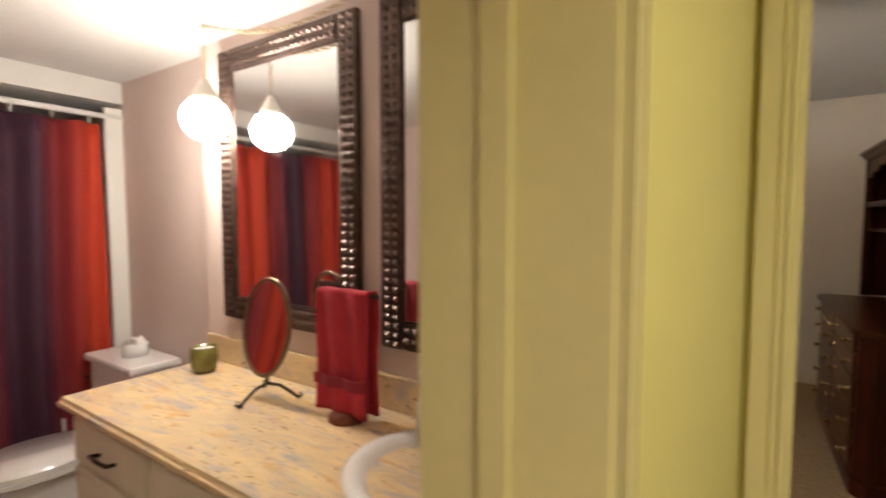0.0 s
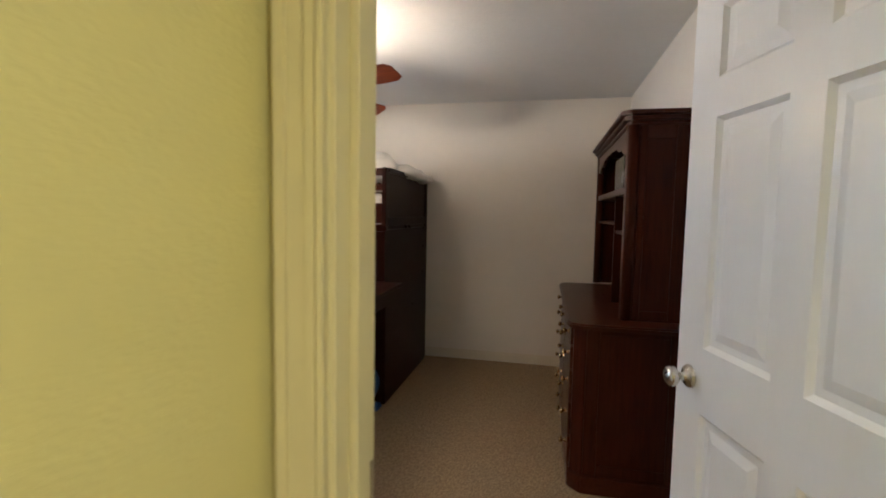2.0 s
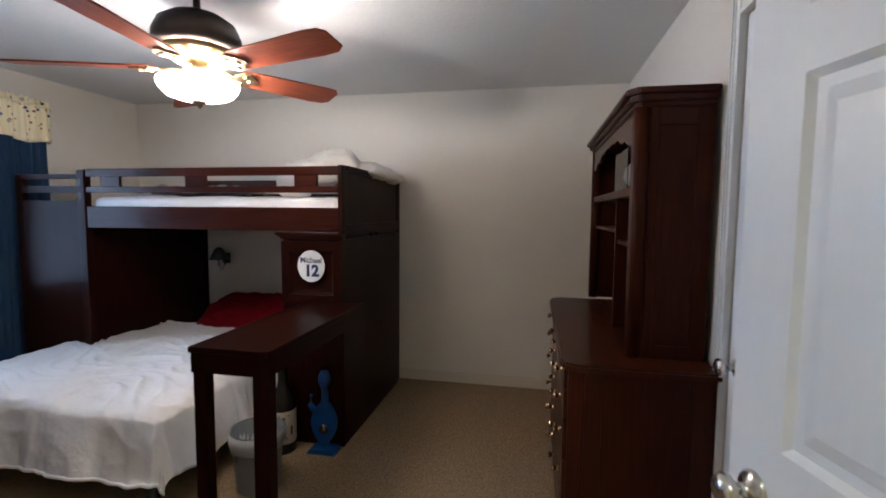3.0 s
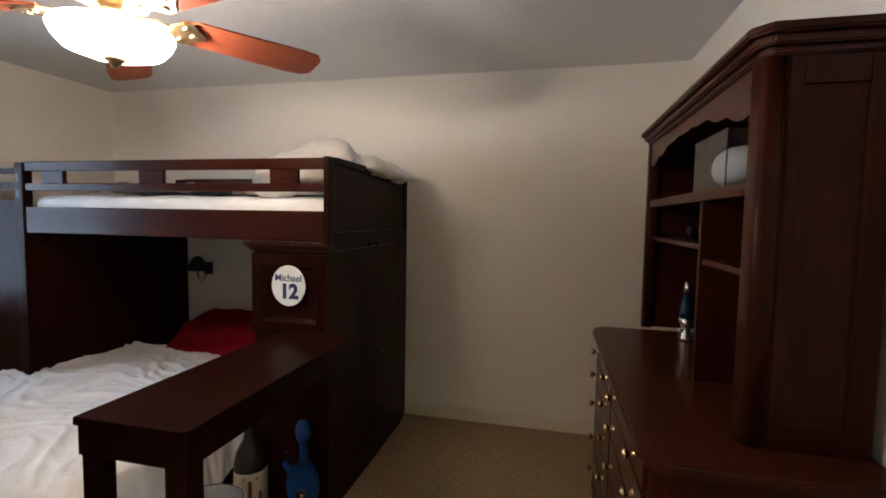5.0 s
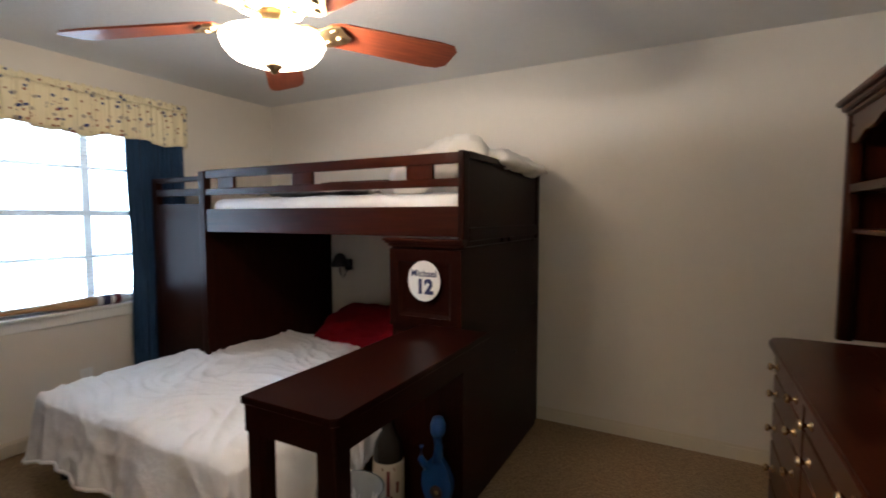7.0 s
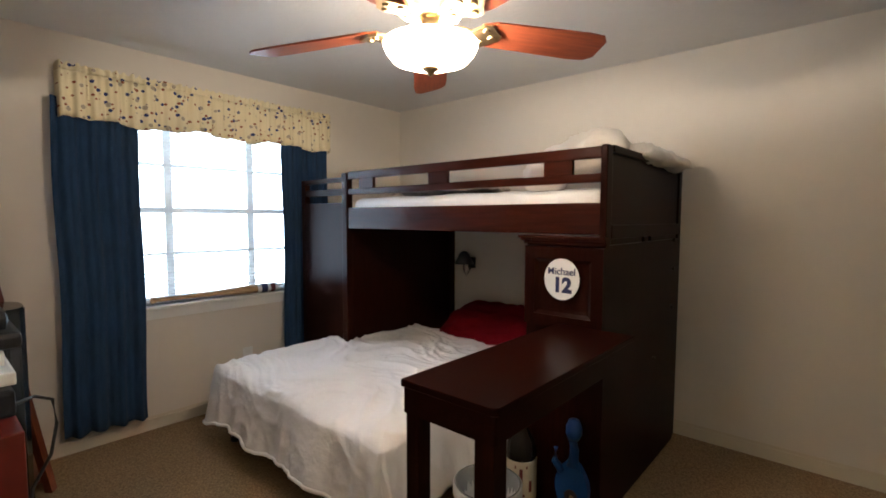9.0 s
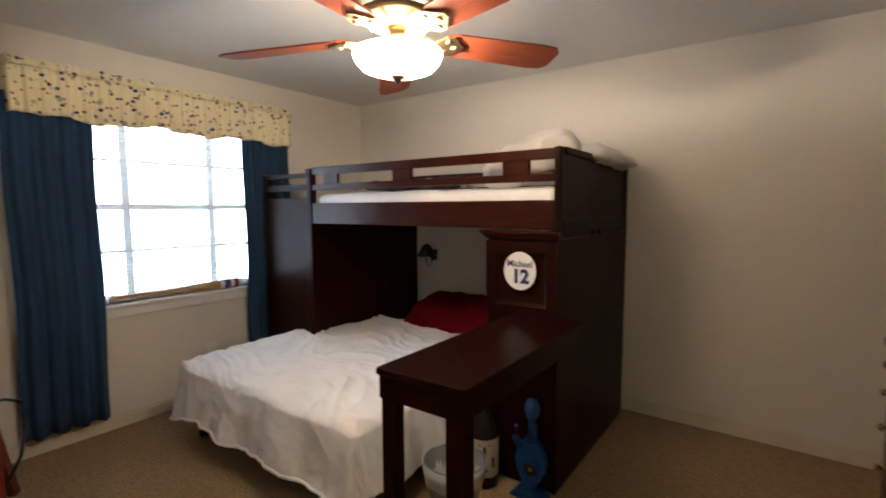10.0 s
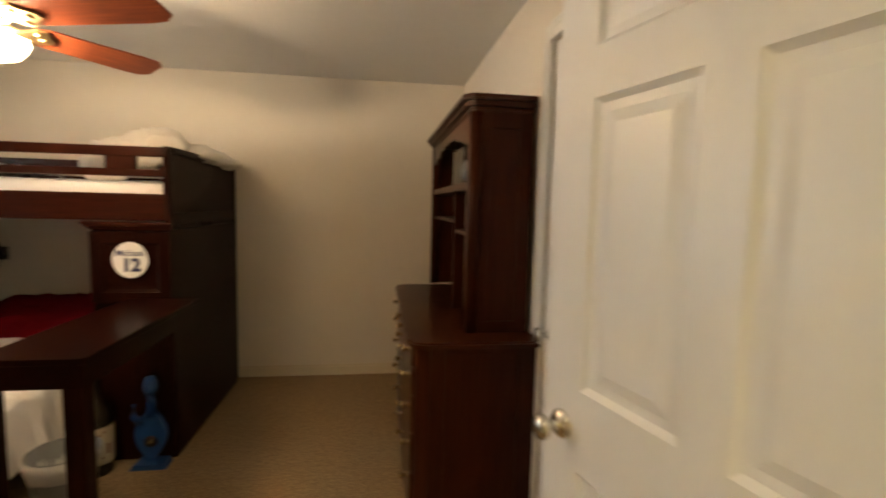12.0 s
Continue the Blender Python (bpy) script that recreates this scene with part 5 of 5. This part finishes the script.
# ---- framed mirrors ----
def framed_mirror(x0, x1, z0, z1):
    m = thing("wall_mirror", ((x0 + x1) / 2, VY, z0), "wall mirror in a wide carved bronze-brown frame", "mirror", "vanity mirrors")
    w = 0.085
    block("mirror_glass", (x0 + w, VY - 0.016, z0 + w), (x1 - w, VY - 0.004, z1 - w), MIRROR, m, 0.0, "silver mirror glass")
    for lo, hi in (((x0, z0), (x0 + w, z1)), ((x1 - w, z0), (x1, z1)), ((x0 + w, z0), (x1 - w, z0 + w)), ((x0 + w, z1 - w), (x1 - w, z1))):
        bm = bmesh.new()
        add_box(bm, (lo[0], VY - 0.026, lo[1]), (hi[0], VY - 0.001, hi[1]))
        bmesh.ops.bevel(bm, geom=bm.edges[:], offset=0.006, segments=2, affect="EDGES")
        upright = hi[1] - lo[1] > hi[0] - lo[0]
        ln = (hi[1] - lo[1]) if upright else (hi[0] - lo[0])
        cnt = int(ln / 0.026)
        for i in range(cnt):
            for j in range(2):
                a = (i + 0.5) / cnt * ln
                b = w * (0.33 + 0.36 * j)
                cx, cz = (lo[0] + b, lo[1] + a) if upright else (lo[0] + a, lo[1] + b)
                s = 0.009
                vs = [bm.verts.new((cx + dx * s, VY - 0.026, cz + dz * s * 1.1)) for dx, dz in ((-1, -1), (1, -1), (1, 1), (-1, 1))]
                tip = bm.verts.new((cx, VY - 0.036, cz))
                for q in range(4):
                    bm.faces.new((vs[q], vs[(q + 1) % 4], tip))
        part("frame_side", bm, MFRAME, m, "carved bronze-brown frame side")
    return m


framed_mirror(-1.38, -0.66, 0.99, 2.0)
framed_mirror(-0.575, 0.03, 0.99, 2.0)

# ---- pendant ----
pen = thing("pendant_lamp", (-1.29, 1.007, 1.64), "round glowing glass pendant lamp hung on a brass chain", "lamp")
PX, PY, PZ = -1.25, 1.01, 1.715
part("globe", open_lathe([(0.077 * math.sin(math.pi * i / 20) + 1e-4, -0.077 * math.cos(math.pi * i / 20)) for i in range(18)], (PX, PY, PZ), 36), GLOBE, pen, "glowing round glass globe", True)
lathe("cap", [(0.048, 0.064), (0.043, 0.078), (0.026, 0.105), (0.012, 0.135), (0.0, 0.14)], (PX, PY, PZ), CAPGREY, pen)


def chain_link(at, turn):
    bm = bmesh.new()
    ring = [(0.0065 * math.cos(a), 0, 0.0125 * math.sin(a)) for a in [2 * math.pi * i / 10 for i in range(10)]]
    rows_ = []
    for i, p in enumerate(ring):
        c = Vector(p)
        o = c.normalized()
        rows_.append([bm.verts.new(c + o * 0.0025 * math.cos(k * math.pi / 2) + Vector((0, 1, 0)) * 0.0025 * math.sin(k * math.pi / 2)) for k in range(4)])
    for i in range(10):
        a, b = rows_[i], rows_[(i + 1) % 10]
        for k in range(4):
            bm.faces.new((a[k], a[(k + 1) % 4], b[(k + 1) % 4], b[k]))
    bmesh.ops.transform(bm, matrix=Matrix.Translation(at) @ turn, verts=bm.verts)
    return part("chain_link", bm, BRASS, pen, "", True)


for k in range(18):
    z = PZ + 0.15 + k * 0.0215
    if z < 2.02:
        chain_link((PX, PY, z), Matrix.Rotation(radians(90 * (k % 2)), 4, "Z"))
for k in range(34):
    f = k / 33
    chain_link((PX + 0.75 * f, PY + 0.08 * f, 2.03 - 0.075 * math.sin(math.pi * f)), Matrix.Rotation(radians(90), 4, "Y") @ Matrix.Rotation(radians(90 * (k % 2)), 4, "Z"))

for f in (0.0, 1.0):
    tube("ceiling_hook", [(PX + 0.75 * f, PY + 0.08 * f, 2.06), (PX + 0.75 * f, PY + 0.08 * f, 2.025), (PX + 0.75 * f + 0.01, PY + 0.08 * f, 2.015)], 0.003, BRASS, pen)

# ---- things on the counter ----
sm = thing("vanity_mirror", (-1.0, 0.93, 0.80), "oval bronze vanity mirror on a scrolled metal stand", "mirror")
MX, MY, MZ = -0.93, 1.0, 1.03
turn = Matrix.Translation((MX, MY, MZ)) @ Matrix.Rotation(radians(2), 4, "Z") @ Matrix.Rotation(radians(-8), 4, "X")
el = [(0.105 * math.cos(2 * math.pi * i / 40), 0.15 * math.sin(2 * math.pi * i / 40)) for i in range(40)]
bm = extrude_outline(el, 0.004, lambda u, v, w: (u, w - 0.004, v))
bmesh.ops.transform(bm, matrix=turn, verts=bm.verts)
part("mirror_glass", bm, MIRROR, sm, "silver oval mirror glass")
bm = bmesh.new()
rows_ = []
for u, v in el:
    o = Vector((u, 0, v)).normalized()
    rows_.append([bm.verts.new(turn @ (Vector((u, 0, v)) + o * 0.008 * math.cos(k * math.pi / 3) + Vector((0, 0.008 * math.sin(k * math.pi / 3), 0)))) for k in range(6)])
for i in range(40):
    a, b = rows_[i], rows_[(i + 1) % 40]
    for k in range(6):
        bm.faces.new((a[k], a[(k + 1) % 6], b[(k + 1) % 6], b[k]))
part("mirror_rim", bm, RIM, sm, "", True)
tube("stem", [(MX, MY, MZ - 0.155), (MX, MY, 0.845)], 0.006, BRONZE, sm)
for a in (30, 150, 270):
    ca, sa = math.cos(radians(a)), math.sin(radians(a))
    tube("foot", [(MX, MY, 0.85), (MX + 0.04 * ca, MY + 0.04 * sa, 0.845), (MX + 0.08 * ca, MY + 0.08 * sa, 0.82), (MX + 0.10 * ca, MY + 0.10 * sa, 0.806), (MX + 0.11 * ca, MY + 0.11 * sa, 0.815), (MX + 0.103 * ca, MY + 0.103 * sa, 0.824)], 0.0055, BRONZE, sm)

ts = thing("towel_stand", (-0.74, 0.93, 0.80), "dark bronze hand towel stand on the counter", "towel stand")
TSX, TSY = -0.61, 1.03
lathe("base", [(0.0, 0.0), (0.055, 0.0), (0.055, 0.012), (0.04, 0.025), (0.01, 0.03), (0.0, 0.03)], (TSX, TSY, 0.80), SHELFWOOD, ts)
tube("stem", [(TSX, TSY, 0.82), (TSX, TSY, 1.16)], 0.006, BRONZE, ts)
tube("arm", [(TSX - 0.12, TSY, 1.16), (TSX + 0.12, TSY, 1.16)], 0.006, BRONZE, ts)
tw = thing("hand_towel", (TSX, TSY, 0.87), "red terry hand towel folded over the stand", "towel")


def towel_fn(u, v):
    s = (v - 0.5) * 0.74
    z = 1.172 - max(0.0, abs(s) - 0.02) if abs(s) > 0.02 else 1.172
    y = TSY + (0.022 if s > 0 else -0.022) * min(1, abs(s) / 0.02) * (1 + 0.3 * abs(s))
    y += 0.006 * math.sin(u * 14 + s * 5)
    return (TSX - 0.095 + 0.19 * u + 0.004 * math.sin(s * 20), y, z)


part("towel_cloth", grid_bm(24, 50, towel_fn, 0.012), TOWEL, tw, "", True)
part("towel_band", grid_bm(20, 2, lambda u, v: (TSX - 0.096 + 0.192 * u, TSY - 0.036 + 0.006 * math.sin(u * 14), 0.90 + 0.03 * v), 0.004), material("dark_red_band", (0.24, 0.012, 0.025), 0.8), tw, "woven darker band")
sp = thing("soap_dispenser", (-0.50, 0.99, 0.80), "clear soap dispenser with a white pump", "soap dispenser")
SPX, SPY = -0.33, 1.04
lathe("bottle", [(0.0, 0.0), (0.036, 0.0), (0.036, 0.10), (0.028, 0.12), (0.014, 0.13), (0.0, 0.13)], (SPX, SPY, 0.80), material("pale_soap_plastic", (0.72, 0.70, 0.66), 0.2), sp)
lathe("pump", [(0.0, 0.13), (0.015, 0.13), (0.015, 0.15), (0.006, 0.155), (0.006, 0.185), (0.013, 0.187), (0.013, 0.20), (0.0, 0.20)], (SPX, SPY, 0.80), WHITE, sp)
block("spout", (SPX - 0.006, SPY - 0.045, 0.986), (SPX + 0.006, SPY, 0.997), WHITE, sp, 0.002)
cup = thing("candle_cup", (-1.38, 1.02, 0.80), "green-gold glass candle cup with a cream candle", "candle")
lathe("cup_glass", [(0.0, 0.0), (0.035, 0.0), (0.044, 0.02), (0.048, 0.055), (0.045, 0.095), (0.041, 0.095), (0.04, 0.07), (0.0, 0.07)], (-1.36, 1.04, 0.80), CREAMGLASS, cup)
lathe("candle", [(0.0, 0.07), (0.039, 0.0705), (0.038, 0.085), (0.0, 0.083)], (-1.36, 1.04, 0.80), PILLOW_W, cup)

# ---- toilet ----
to = thing("toilet", (-2.070, 0.85, 0), "white porcelain toilet with closed lid", "toilet")
block("tank", (-2.290, 1.0, 0.38), (-1.850, 1.20, 0.70), PORCELAIN, to, 0.025)
block("tank_lid", (-2.305, 0.985, 0.70), (-1.835, 1.205, 0.735), PORCELAIN, to, 0.012)
block("flush_lever", (-2.260, 0.965, 0.63), (-2.180, 0.985, 0.645), CHROME, to, 0.003)


def oval(cx, cy, rx, ry, n=40):
    return [(cx + rx * math.cos(2 * math.pi * i / n), cy + ry * math.sin(2 * math.pi * i / n) * (1.0 if math.sin(2 * math.pi * i / n) > 0 else 1.15)) for i in range(n)]


for nm, z0, h, rx, ry in (("bowl", 0.18, 0.19, 0.17, 0.21), ("seat", 0.37, 0.02, 0.19, 0.235), ("lid", 0.391, 0.022, 0.188, 0.23)):
    bm = extrude_outline(oval(-2.070, 0.74, rx, ry), h, lambda u, v, w: (u, v, z0 + w))
    bmesh.ops.bevel(bm, geom=bm.edges[:], offset=0.006, segments=2, affect="EDGES")
    part(nm, bm, PORCELAIN, to, "", True)
part("pedestal", extrude_outline(oval(-2.070, 0.80, 0.11, 0.22), 0.18, lambda u, v, w: (u, v, w)), PORCELAIN, to)
pot = thing("potpourri_jar", (-2.070, 1.1, 0.735), "small white jar of pale tissues on the toilet tank", "jar")
lathe("jar", [(0.0, 0.0), (0.05, 0.0), (0.056, 0.03), (0.05, 0.06), (0.045, 0.06), (0.0, 0.05)], (-2.050, 1.10, 0.735), WHITE, pot)
for k in range(5):
    a = k * 1.26
    part("tissue", grid_bm(4, 4, lambda u, v: (-2.050 + 0.03 * math.cos(a) + (u - 0.5) * 0.05, 1.10 + 0.03 * math.sin(a) + (v - 0.5) * 0.04, 0.795 + 0.03 * math.sin(u * 3 + a) * math.sin(v * 3)), 0.002), PILLOW_W, pot)

# ---- tub and shower curtain ----
tub = thing("bathtub", (-2.75, 0.4, 0), "white bathtub behind the shower curtain", "bathtub")
block("apron", (-2.46, -0.6, 0.0), (-2.40, AY, 0.42), PORCELAIN, tub, 0.01)
block("rim", (TX, -0.6, 0.38), (-2.46, AY, 0.42), PORCELAIN, tub, 0.01)
sc = thing("shower_curtain", (-2.38, 0.4, 0.15), "red, orange and purple striped shower curtain hanging from a rod", "shower curtain")


def shower_fn(u, v):
    y = -0.55 + 1.67 * u
    z = 0.12 + 1.72 * v
    return (-2.37 + 0.028 * math.sin(u * 2 * math.pi * 11 + 0.6 * math.sin(v * 4)) + 0.01 * math.sin(u * 40), y, z)


part("curtain_cloth", grid_bm(160, 12, shower_fn, 0.003), CURTAIN_STRIPE, sc, "", True)
sr = thing("shower_rod", (-2.37, 0.3, 1.88), "white shower rod with rings", "curtain rod")
tube("rod", [(-2.37, -0.6, 1.885), (-2.37, AY, 1.885)], 0.014, WHITE, sr, 12)
for k in range(12):
    tube("ring", [(-2.37 + 0.022 * math.cos(a), -0.5 + 0.143 * k, 1.872 + 0.03 * math.sin(a)) for a in [2 * math.pi * i / 10 for i in range(11)]], 0.003, WHITE, sr, 5)
trim_piece("trim_tub_end", (-2.40, 1.14, 0.0), (-2.36, AY, 1.93), TRIM, "white trim post at the end of the tub", 0.006)
swp = thing("switch_plate", (0.05, 0.70, 1.1), "white light switch plate by the bathroom door", "switch")
block("plate", (0.043, 0.67, 1.12), (0.05, 0.745, 1.235), WHITE, swp, 0.002)
for y in (0.69, 0.718):
    block("toggle", (0.037, y, 1.165), (0.044, y + 0.01, 1.19), WHITE, swp, 0.001)

BATH = Matrix.Translation((0.227, 0.01, 1.432)) @ Matrix.Scale(1.06, 4) @ Matrix.Translation((-0.335, -0.09, -1.41))
# the whole bathroom sits a little further in than its own plan
for ob in set(bpy.data.objects) - first_bath:
    if ob.parent is None:
        ob.matrix_basis = BATH @ ob.matrix_basis
